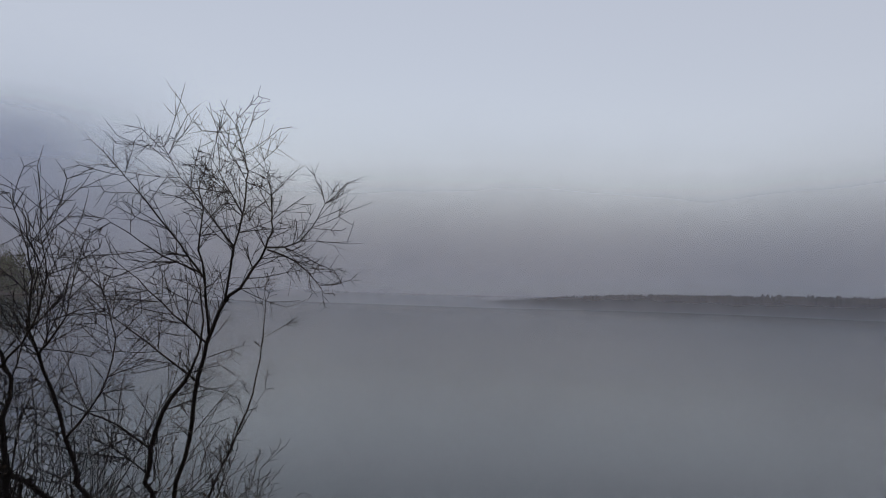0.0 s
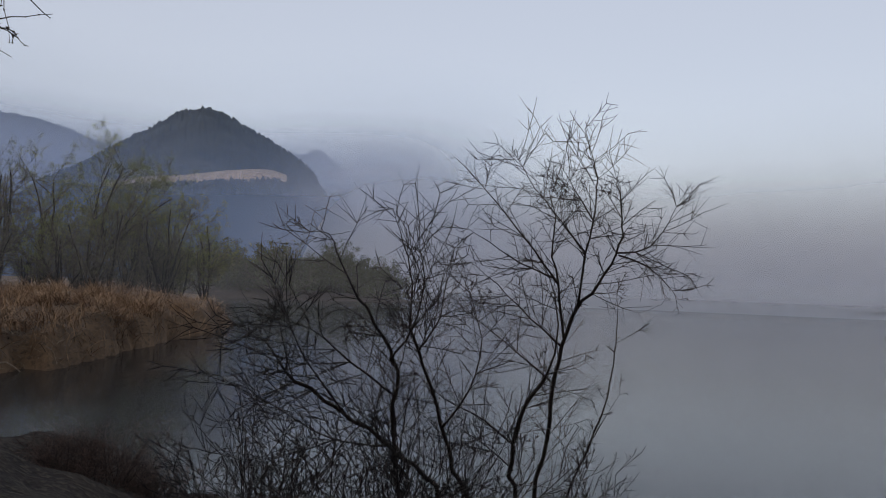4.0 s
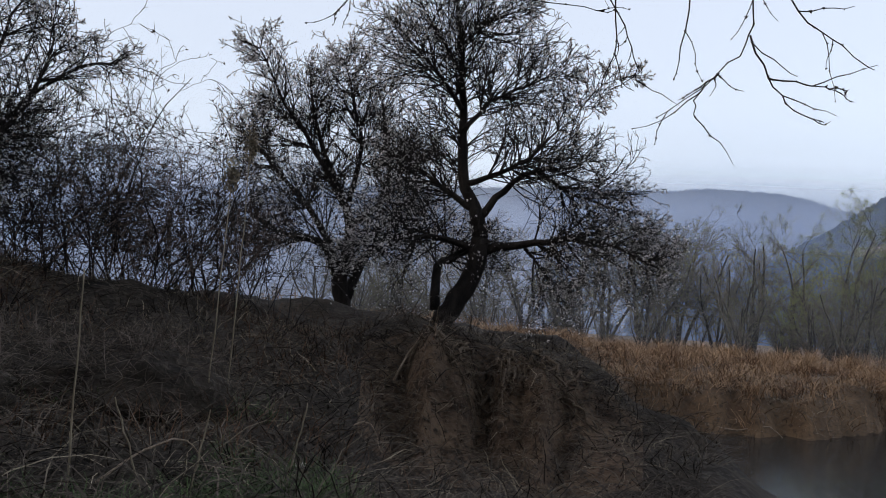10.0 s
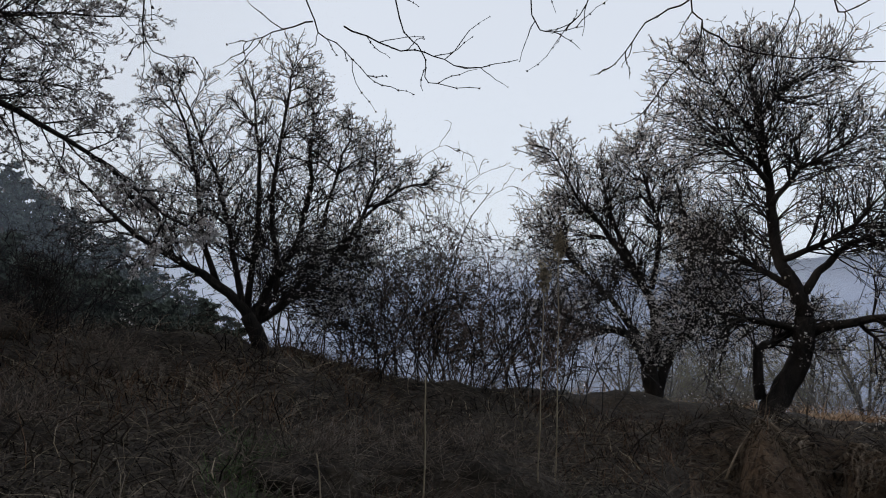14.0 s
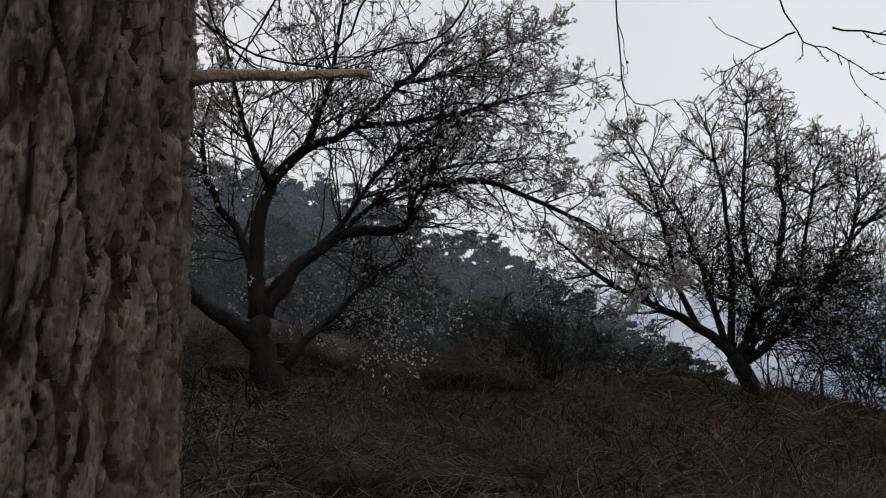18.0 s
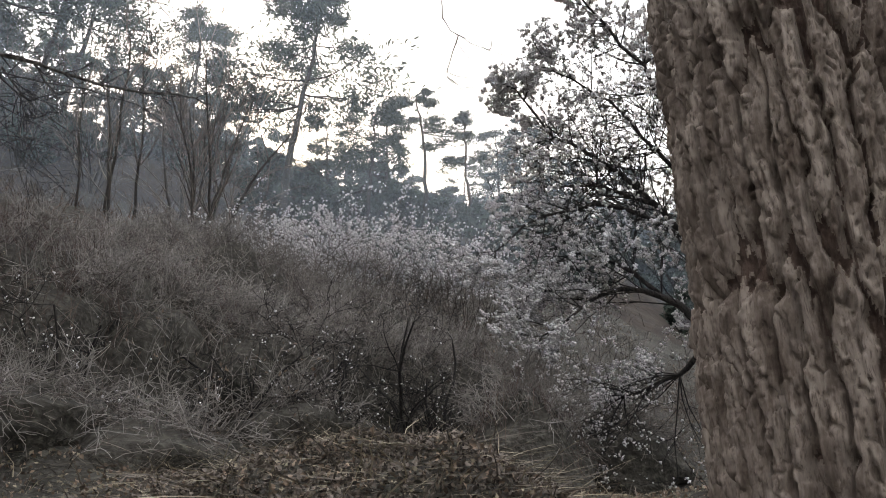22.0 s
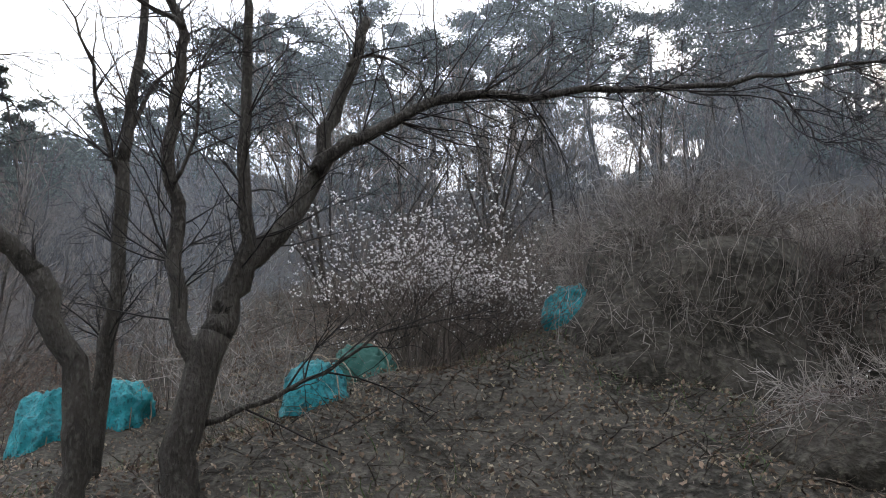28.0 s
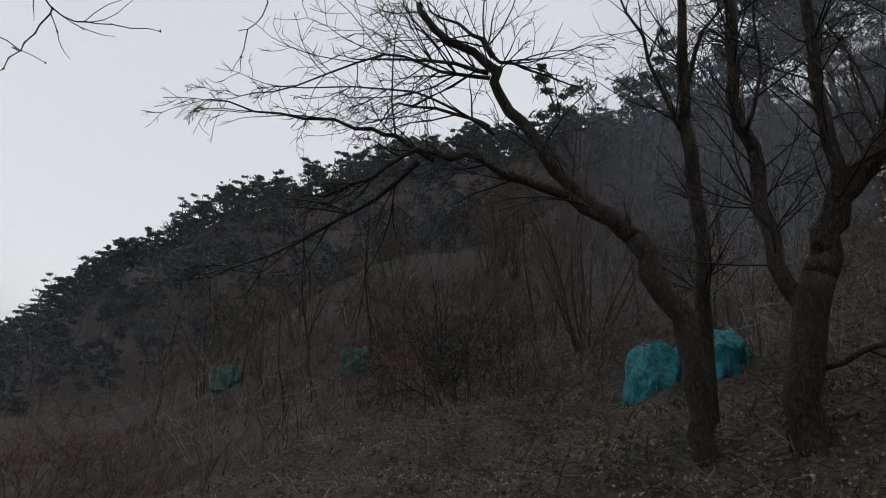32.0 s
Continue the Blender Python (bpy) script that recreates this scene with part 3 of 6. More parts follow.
def shoots_mesh(name, groups, sides, material):
    """Unbroken tapering tubes round shoots, given as (nodes, radii)."""
    V, F, base = [], [], 0
    th = np.arange(sides) * 2 * np.pi / sides
    for nodes, radii in groups:
        n1, m = radii.shape
        d = unit(nodes[-1] - nodes[0])
        u = unit(np.cross(d, np.where(np.abs(d[:, 2:3]) > .9, [[1.0, 0, 0]], [[0, 0, 1.0]])))
        ring = u[:, None, :] * np.cos(th)[None, :, None] + np.cross(d, u)[:, None, :] * np.sin(th)[None, :, None]
        V.append((nodes[:, :, None, :] + ring[None] * radii[:, :, None, None]).reshape(-1, 3))
        i, k, j = np.meshgrid(np.arange(n1 - 1), np.arange(m), np.arange(sides), indexing="ij")
        a, b, step = (i * m + k) * sides + j, (i * m + k) * sides + (j + 1) % sides, m * sides
        F.append(np.stack([a, b, b + step, a + step], -1).reshape(-1, 4) + base)
        base += n1 * m * sides
    return mesh_from(name, np.concatenate(V), np.concatenate(F), material, True)


def limb_path(path, r0, r1, out, rs, wob=0.02, sub=3):
    """A limb along given nodes, with small kinks; returns its fine nodes with radii."""
    pts = [Vector(q) for q in path]
    fine = []
    for i in range(len(pts) - 1):
        for k in range(sub):
            t = k / sub
            p0, p1, p2, p3 = pts[max(i - 1, 0)], pts[i], pts[i + 1], pts[min(i + 2, len(pts) - 1)]
            c = .5 * (2 * p1 + (p2 - p0) * t + (2 * p0 - 5 * p1 + 4 * p2 - p3) * t * t + (3 * p1 - p0 - 3 * p2 + p3) * t ** 3)
            if i + k:
                c = c + Vector(rs.normal(0, wob, 3).tolist())
            fine.append(c)
    fine.append(pts[-1])
    n = len(fine) - 1
    res = []
    for i in range(n):
        a, b = r0 + (r1 - r0) * (i / n) ** .8, r0 + (r1 - r0) * ((i + 1) / n) ** .8
        out.append((fine[i][:], fine[i + 1][:], a, b))
        res.append((fine[i + 1], (fine[i + 1] - fine[i]).normalized(), b, (i + 1) / n))
    return res



def hero_tree(name, place, az, limbs, o, seed, label, category="tree", bark=None, twig=None, blossom=None, density=5.0, sub_len=(.5, 1.2), depth=.35, n_flecks=0, fleck=.022, group="", start=.35, cap=.03, bloom_from=-9.0):
    """A tree with its main limbs where they stand: each limb is (r0, r1, depth sway, nodes as (across, up)); smaller shoots grow from them."""
    rs = np.random.default_rng(seed)
    tree = empty(name, place, label, category, group, turn=az)
    twigs = [[], [], [], []]
    tips = []
    P, D, L, R = [], [], [], []
    for k, (r0, r1, sway, nodes) in enumerate(limbs):
        out = []
        n = len(nodes)
        path = [(u, sway * (i / max(1, n - 1)) ** 1.3, v) for i, (u, v) in enumerate(nodes)]
        res = limb_path(path, r0, r1, out, rs, min(.02, r0 * .45))
        span = sum((Vector(q[1]) - Vector(q[0])).length for q in out)
        slim = .45 if r0 <= .02 and r1 > .0058 else 1.0
        for p, d, r, t in res:
            if t < (start if k == 0 else .12 if r0 < .1 or start < .9 else .3):
                continue
            m = rs.poisson(density * .5 * span / max(1, len(res)) * (1.3 - .6 * t) + .25)
            P += [p[:]] * m
            D += [d[:]] * m
            L += (rs.uniform(*sub_len, m) * (1.3 - o.get("taper", .85) * t) * slim).tolist()
            R += [max(o["rmin"], min(r * .55, cap))] * m
        P.append(res[-1][0][:])
        D.append(res[-1][1][:])
        L.append(sub_len[0] * .6)
        R.append(max(o["rmin"], min(r1, cap)))
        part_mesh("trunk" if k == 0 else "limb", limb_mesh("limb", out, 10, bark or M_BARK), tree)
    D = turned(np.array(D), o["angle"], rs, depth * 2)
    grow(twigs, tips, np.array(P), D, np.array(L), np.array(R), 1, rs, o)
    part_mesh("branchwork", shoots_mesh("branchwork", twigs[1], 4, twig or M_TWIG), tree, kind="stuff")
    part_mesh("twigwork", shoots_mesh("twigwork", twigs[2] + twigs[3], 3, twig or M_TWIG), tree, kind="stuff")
    if n_flecks:
        tp = np.concatenate(tips)
        far = np.linalg.norm(tp - tp.mean(0), axis=1)
        tp = tp[rs.uniform(0, 1, len(tp)) < np.clip(far / np.quantile(far, .85), 0, 1) ** 1.6]
        pts = tp[rs.integers(0, len(tp), n_flecks)]
        pts = pts[(pts[:, 2] > bloom_from + 1.2 * rs.uniform(0, 1, n_flecks)) | (rs.uniform(0, 1, n_flecks) < .08)]
        part_mesh("blossom", tuft_mesh("blossom", pts + rs.normal(0, .012, pts.shape), fleck, blossom or M_BUD, rs), tree, kind="stuff")
    return tree


def bare_tree_mesh(seed, height, r, o, n_main=1, lean=.1):
    rs = np.random.default_rng(seed)
    lev = [[], [], [], []]
    tips = []
    d = unit(np.concatenate([rs.normal(0, lean, (n_main, 2)), np.ones((n_main, 1))], 1))
    p = np.concatenate([rs.normal(0, .1, (n_main, 2)), np.full((n_main, 1), -.2)], 1)
    grow(lev, tips, p, d, height * rs.uniform(.75, 1, n_main), r * rs.uniform(.7, 1, n_main), 0, rs, o)
    return lev, np.concatenate(tips), rs


def bush(name, place, size, seed, label, twig, n=60, flecks=0, fleck_mat=None, fleck=.025, category="bush", group="", height=1.0, o=None, arch=0.0, crest=0.0, girth=.009):
    """A thicket: many arching stems from one base."""
    rs = np.random.default_rng(seed)
    o = o or dict(levels=2, kids=(5, 4, 2), step=(.16, .1, .08, .08), wander=.22, up=(-arch, -.1, 0), angle=(25, 75), ratio=(.35, .6), rmin=.003, bare=.25)
    lev = [[], [], []]
    tips = []
    a, s, b = rs.uniform(0, 2 * math.pi, n), rs.uniform(.15, .95, n), rs.uniform(0, .35, n) * size
    d = unit(np.stack([np.cos(a) * s, np.sin(a) * s, height * rs.uniform(.7, 1.2, n)], 1))
    p = np.stack([np.cos(a) * b, np.sin(a) * b, np.full(n, -.1)], 1)
    grow(lev, tips, p, d, size * rs.uniform(.6, 1.15, n), np.full(n, girth * size ** .5), 0, rs, o)
    th = empty(name, place, label, category, group)
    part_mesh("stemwork", shoots_mesh("stemwork", lev[0], 4, twig), th, kind="stuff")
    part_mesh("twigwork", shoots_mesh("twigwork", lev[1] + lev[2], 3, twig), th, kind="stuff")
    if flecks:
        tp = np.concatenate(tips)
        tp = tp[tp[:, 2] >= np.quantile(tp[:, 2], crest)]
        pts = tp[rs.integers(0, len(tp), flecks)] + rs.normal(0, .03, (flecks, 3))
        part_mesh("blossom" if fleck_mat is M_BLOSSOM else "leaves", (tuft_mesh if fleck_mat is M_BLOSSOM else fleck_mesh)("leaves", pts, fleck, fleck_mat, rs=rs), th, kind="stuff")
    return th


LAKEWOOD = dict(levels=2, kids=(4, 6, 2), step=(.25, .16, .12, .10), wander=.075, up=(.1, .10, .12, .1), angle=(28, 66), ratio=(.42, .8), rmin=.0038, bare=.08, taper=.45)
APRICOT = dict(levels=3, kids=(6, 8, 2), step=(.3, .22, .18, .18), wander=.17, up=(.2, .25, .25), angle=(28, 65), ratio=(.38, .65), rmin=.0068, bare=.12)
SLOPEWOOD = dict(levels=3, kids=(6, 5, 2), step=(.25, .15, .1, .1), wander=.14, up=(.1, .0, -.1), angle=(25, 60), ratio=(.4, .65), rmin=.003, bare=.15)


WILLOW = [
    (0.0320, 0.0240, 0.00, [(-0.05, -0.70), (0.00, 0.00), (0.16, 0.84), (0.24, 1.44), (0.32, 2.05), (0.53, 2.58)]),
    (0.0240, 0.0048, 0.50, [(0.53, 2.58), (0.79, 2.89), (1.03, 3.31), (1.11, 3.66), (1.08, 4.04), (1.03, 4.35)]),
    (0.0176, 0.0032, -0.40, [(0.53, 2.58), (0.61, 3.27), (0.73, 3.88), (0.74, 4.26), (0.66, 4.60), (0.57, 4.88)]),
    (0.0192, 0.0048, 0.40, [(0.35, 2.16), (0.26, 2.88), (0.17, 3.41), (0.20, 3.79), (0.10, 4.20)]),
    (0.0160, 0.0040, -0.30, [(0.26, 2.88), (-0.06, 3.33), (-0.46, 3.80), (-0.66, 4.05), (-0.80, 4.20)]),
    (0.0144, 0.0032, 0.20, [(1.03, 3.31), (1.38, 3.36), (1.62, 3.60), (1.80, 3.95)]),
    (0.0128, 0.0032, -0.20, [(1.04, 3.28), (1.42, 3.14), (1.66, 2.90), (1.80, 2.72)]),
    (0.0160, 0.0032, 0.50, [(0.32, 2.05), (-0.11, 2.41), (-0.58, 2.85), (-0.98, 3.15)]),
    (0.0144, 0.0032, -0.50, [(0.26, 1.52), (-0.25, 1.95), (-0.80, 2.39), (-1.20, 2.75)]),
    (0.0140, 0.0032, 0.30, [(0.22, 2.95), (-0.25, 3.15), (-0.68, 3.42), (-1.00, 3.62)]),
    (0.0120, 0.0032, -0.30, [(0.62, 3.30), (0.28, 3.72), (-0.06, 4.15), (-0.28, 4.50)]),
    (0.0120, 0.0032, 0.30, [(0.70, 3.75), (0.46, 4.15), (0.24, 4.55)]),
]
hero_tree("willow_sapling", (-3.25, 10.52, -1.15), 14.5, WILLOW, LAKEWOOD, 11, "slender bare willow sapling with fine dark twigs at the water", density=24, sub_len=(.25, .75), cap=.0060, group="bare lakeside saplings")

WILLOW_B = [
    (0.0360, 0.0240, 0.00, [(0.03, -0.70), (0.00, 0.00), (-0.09, 0.46), (0.07, 1.13), (0.34, 1.56)]),
    (0.0176, 0.0040, 0.40, [(0.34, 1.56), (0.47, 1.99), (0.42, 2.56), (0.23, 3.12)]),
    (0.0160, 0.0040, -0.30, [(-0.02, 0.64), (-0.42, 0.98), (-0.92, 1.24), (-1.36, 1.65)]),
    (0.0128, 0.0032, 0.20, [(-0.05, 0.36), (-0.48, 0.69), (-0.98, 0.96)]),
]
hero_tree("willow_sapling", (-3.24, 9.78, -0.97), 19.0, WILLOW_B, LAKEWOOD, 12, "leaning bare willow sapling beside a taller one", density=22, sub_len=(.25, .80), cap=.0060, group="bare lakeside saplings")

WILLOW_C = [
    (0.0280, 0.0144, 0.00, [(0.04, -0.70), (0.00, 0.00), (-0.15, 0.30), (-0.29, 0.76), (-0.48, 1.34), (-0.64, 1.74)]),
    (0.0128, 0.0032, 0.40, [(-0.64, 1.74), (-0.63, 2.21), (-0.73, 2.62), (-0.86, 3.02)]),
    (0.0128, 0.0032, -0.30, [(-0.54, 1.51), (-0.32, 1.87), (-0.28, 2.34)]),
    (0.0128, 0.0032, -0.30, [(-0.28, 0.71), (0.00, 1.12), (0.10, 1.65), (-0.03, 2.11)]),
]
hero_tree("willow_sapling", (-3.20, 8.01, -0.53), 26.0, WILLOW_C, LAKEWOOD, 13, "thin bare willow sapling among tangled twigs", density=24, sub_len=(.25, .75), cap=.0055, group="bare lakeside saplings")

WILLOW_D = [
    (0.0280, 0.0144, 0.00, [(0.02, -0.70), (0.00, 0.00), (-0.08, 0.67), (-0.05, 1.22), (-0.20, 1.55), (-0.46, 1.93)]),
    (0.0112, 0.0032, 0.40, [(-0.46, 1.93), (-0.66, 2.31), (-0.78, 2.58), (-1.05, 2.60)]),
    (0.0128, 0.0032, -0.30, [(-0.13, 1.33), (0.08, 1.66), (0.17, 2.11), (0.10, 2.51)]),
    (0.0128, 0.0032, -0.30, [(-0.09, 1.00), (-0.52, 1.32), (-0.91, 1.64), (-1.28, 1.74)]),
]
hero_tree("willow_sapling", (-3.65, 7.36, -0.43), 30.0, WILLOW_D, LAKEWOOD, 14, "thin bare willow sapling among tangled twigs", density=24, sub_len=(.25, .75), cap=.0055, group="bare lakeside saplings")

WILLOW_E = [
    (0.0280, 0.0144, 0.00, [(0.08, -0.70), (0.00, 0.00), (-0.28, 0.29), (-0.72, 0.66), (-1.15, 0.93), (-1.52, 1.19)]),
    (0.0112, 0.0032, 0.40, [(-1.52, 1.19), (-1.74, 1.45), (-1.94, 1.50)]),
    (0.0112, 0.0032, -0.30, [(-0.94, 0.80), (-1.32, 1.30), (-1.49, 1.72)]),
    (0.0112, 0.0032, -0.30, [(-0.50, 0.50), (-1.03, 0.56), (-1.56, 0.87), (-2.08, 1.18)]),
]
hero_tree("willow_sapling", (-3.22, 7.40, -0.39), 31.0, WILLOW_E, LAKEWOOD, 15, "bare willow sapling leaning low over the water", density=24, sub_len=(.25, .75), cap=.0055, group="bare lakeside saplings")

WILLOW_F = [
    (0.0176, 0.0080, 0.00, [(-0.08, -0.70), (0.00, 0.00), (0.27, 0.67), (0.50, 1.33), (0.58, 1.91)]),
    (0.0080, 0.0024, 0.20, [(0.58, 1.91), (0.61, 2.34), (0.60, 2.70)]),
    (0.0080, 0.0024, -0.20, [(0.34, 0.82), (0.65, 1.41)]),
]
hero_tree("willow_sapling", (-2.75, 10.25, -1.03), 12.0, WILLOW_F, LAKEWOOD, 16, "thin upright bare shoot at the lake edge", density=5.0, sub_len=(.2, .5), group="bare lakeside saplings")

APRICOT_A = [
    (0.300, 0.200, 0.00, [(-0.09, -0.70), (0.00, 0.00), (0.29, 0.60), (0.70, 1.37), (0.86, 2.25)]),
    (0.190, 0.035, 0.30, [(0.86, 2.25), (0.72, 2.88), (0.46, 3.39), (0.33, 4.29), (0.28, 5.35), (0.18, 6.28), (0.09, 7.37), (-0.14, 8.48)]),
    (0.120, 0.070, 0.20, [(-0.05, 0.59), (-0.06, 1.58), (0.32, 1.83), (0.80, 2.15)]),
    (0.120, 0.020, -0.80, [(0.99, 2.00), (1.72, 2.16), (2.68, 2.32), (3.75, 2.23), (4.67, 1.78)]),
    (0.100, 0.020, 0.70, [(0.85, 2.76), (1.33, 3.41), (2.06, 3.94), (2.84, 4.08), (3.26, 4.35)]),
    (0.080, 0.020, -0.50, [(0.48, 3.49), (1.20, 3.76), (1.81, 4.13), (2.41, 4.72)]),
    (0.090, 0.020, 0.80, [(0.72, 2.88), (-0.04, 3.37), (-0.70, 3.88), (-1.10, 4.26)]),
    (0.090, 0.020, -0.90, [(0.74, 2.06), (-0.26, 2.21), (-1.14, 2.05), (-1.64, 1.90)]),
    (0.070, 0.012, 0.80, [(0.32, 4.68), (0.91, 5.48), (1.77, 6.02), (2.57, 6.48)]),
    (0.070, 0.012, -0.80, [(0.25, 5.21), (-0.39, 6.01), (-1.20, 6.69)]),
    (0.050, 0.010, 0.60, [(0.15, 6.69), (0.73, 7.37), (1.49, 7.91)]),
    (0.050, 0.010, -0.60, [(0.12, 6.15), (-0.56, 7.10), (-0.98, 7.80)]),
    (0.050, 0.010, -0.40, [(1.84, 2.16), (2.21, 1.68), (2.46, 1.22)]),
    (0.050, 0.010, 1.00, [(2.06, 3.87), (2.91, 3.45), (3.86, 3.23), (4.68, 2.76)]),
    (0.020, 0.006, 0.20, [(2.72, 4.59), (2.95, 5.37), (3.50, 6.03), (4.22, 6.35)]),
]
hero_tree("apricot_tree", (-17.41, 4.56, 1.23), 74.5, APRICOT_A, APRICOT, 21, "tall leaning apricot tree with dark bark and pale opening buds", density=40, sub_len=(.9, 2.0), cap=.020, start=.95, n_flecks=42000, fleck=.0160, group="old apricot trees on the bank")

APRICOT_B = [
    (0.300, 0.220, 0.00, [(0.02, -0.70), (0.00, 0.00), (-0.07, 0.67), (-0.14, 1.16)]),
    (0.200, 0.030, -0.80, [(-0.14, 1.16), (-0.67, 1.95), (-1.84, 2.22), (-2.69, 2.67)]),
    (0.200, 0.030, 0.40, [(-0.06, 1.16), (0.03, 2.64), (-0.44, 3.78), (-1.01, 5.11), (-1.42, 6.64)]),
    (0.170, 0.030, 0.80, [(0.09, 0.52), (0.49, 1.68), (1.11, 2.28), (1.71, 3.89), (2.07, 5.08)]),
    (0.120, 0.020, -0.50, [(0.03, 2.64), (0.90, 3.35), (1.01, 4.69), (0.70, 6.22)]),
    (0.120, 0.020, 0.80, [(-0.43, 1.96), (-1.23, 3.08), (-2.29, 4.20), (-3.36, 5.34)]),
    (0.100, 0.020, -0.80, [(-0.34, 3.45), (-1.15, 4.76), (-2.06, 5.91), (-2.82, 7.27)]),
    (0.090, 0.020, 0.60, [(-0.05, 3.30), (0.17, 4.99), (-0.16, 6.52), (-0.46, 7.55)]),
    (0.070, 0.020, -0.60, [(1.11, 2.28), (1.92, 2.57), (2.91, 2.29)]),
]
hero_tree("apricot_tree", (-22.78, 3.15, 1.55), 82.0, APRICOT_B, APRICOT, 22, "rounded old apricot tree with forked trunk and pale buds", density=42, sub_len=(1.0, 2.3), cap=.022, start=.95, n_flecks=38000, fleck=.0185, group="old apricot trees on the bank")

APRICOT_C = [
    (0.170, 0.130, 0.00, [(0.02, -0.70), (0.00, 0.00), (-0.06, 0.47), (-0.30, 0.92)]),
    (0.100, 0.020, -0.50, [(-0.30, 0.92), (-0.84, 1.40), (-1.59, 1.80), (-2.41, 2.29), (-3.07, 2.87)]),
    (0.090, 0.015, 0.50, [(-0.23, 0.88), (-0.02, 1.37), (0.38, 2.09), (0.58, 3.12), (0.59, 4.15), (0.61, 5.11)]),
    (0.090, 0.015, 0.80, [(-0.15, 0.84), (0.36, 1.21), (0.98, 1.75), (1.31, 2.48), (2.25, 3.53), (2.87, 3.76)]),
    (0.070, 0.012, -0.60, [(-0.40, 1.01), (-0.63, 1.99), (-1.03, 3.22), (-1.72, 4.63)]),
    (0.070, 0.012, 0.20, [(-0.33, 1.01), (-0.30, 2.32), (-0.35, 3.82), (-0.56, 5.08)]),
    (0.070, 0.012, -0.80, [(-0.06, 0.94), (0.14, 1.58), (-0.07, 2.84), (0.08, 4.39), (0.12, 5.09)]),
    (0.060, 0.012, 0.90, [(0.32, 1.19), (0.68, 1.92), (1.12, 3.70), (1.35, 4.69)]),
    (0.060, 0.012, -0.50, [(-0.84, 1.40), (-1.21, 2.42), (-1.44, 3.67), (-1.86, 4.61)]),
    (0.050, 0.012, 0.60, [(0.98, 1.75), (1.67, 3.04), (1.80, 4.11)]),
    (0.050, 0.012, 0.60, [(-1.59, 1.80), (-2.03, 2.61), (-2.67, 3.02)]),
]
hero_tree("apricot_tree", (-13.21, -4.64, 1.95), 110.0, APRICOT_C, dict(APRICOT, rmin=.0052), 23, "spreading young apricot tree with many upright shoots", density=30, start=.95, sub_len=(.6, 1.35), cap=.012, n_flecks=26000, fleck=.0120, group="old apricot trees on the bank")

APRICOT_D = [
    (0.200, 0.160, 0.00, [(0.00, -0.70), (0.00, 0.00), (-0.01, 0.34), (-0.11, 0.75), (-0.34, 1.30), (-0.34, 1.51)]),
    (0.120, 0.030, -0.60, [(-0.40, 1.36), (-0.86, 1.62), (-1.23, 1.89), (-1.68, 2.36), (-2.20, 2.76)]),
    (0.120, 0.020, 0.30, [(-0.34, 1.55), (-0.41, 2.38), (-0.34, 3.29), (0.10, 3.88), (0.68, 4.22), (1.27, 4.91), (1.96, 5.77)]),
    (0.100, 0.015, -0.90, [(-0.24, 1.59), (0.07, 2.19), (0.62, 2.68), (1.47, 2.82), (1.51, 3.21), (2.11, 3.46), (2.95, 3.27), (3.72, 2.91), (4.71, 2.33)]),
    (0.070, 0.012, 0.60, [(0.05, 0.96), (0.40, 1.48), (0.95, 2.02), (1.30, 2.42), (1.67, 2.68)]),
    (0.080, 0.015, 0.80, [(-0.34, 2.01), (-0.60, 2.59), (-1.08, 3.22), (-1.30, 4.05), (-1.28, 5.02)]),
    (0.060, 0.012, -0.60, [(-0.32, 3.33), (-0.73, 4.11), (-1.04, 5.21)]),
    (0.060, 0.012, -0.80, [(0.13, 3.92), (0.41, 4.81), (0.43, 5.92)]),
    (0.050, 0.010, 0.80, [(0.68, 4.22), (1.76, 4.54), (2.89, 5.01), (4.18, 5.60)]),
    (0.050, 0.010, -0.50, [(-0.26, 1.87), (0.61, 2.83), (1.17, 3.66), (1.77, 4.21), (2.73, 4.65)]),
    (0.050, 0.010, 0.50, [(1.27, 4.91), (2.06, 5.26), (3.31, 6.13)]),
    (0.040, 0.008, 1.00, [(0.62, 2.68), (1.33, 3.44), (2.09, 3.91), (3.23, 4.19), (3.90, 4.43)]),
]
hero_tree("apricot_tree", (-6.57, -8.19, 1.32), 141.0, APRICOT_D, dict(APRICOT, rmin=.0044), 24, "blossoming apricot tree with low forked trunk and white flowers", density=25, start=.95, sub_len=(.7, 1.6), cap=.012, n_flecks=40000, fleck=.0140, blossom=M_BLOSSOM, group="old apricot trees on the bank")

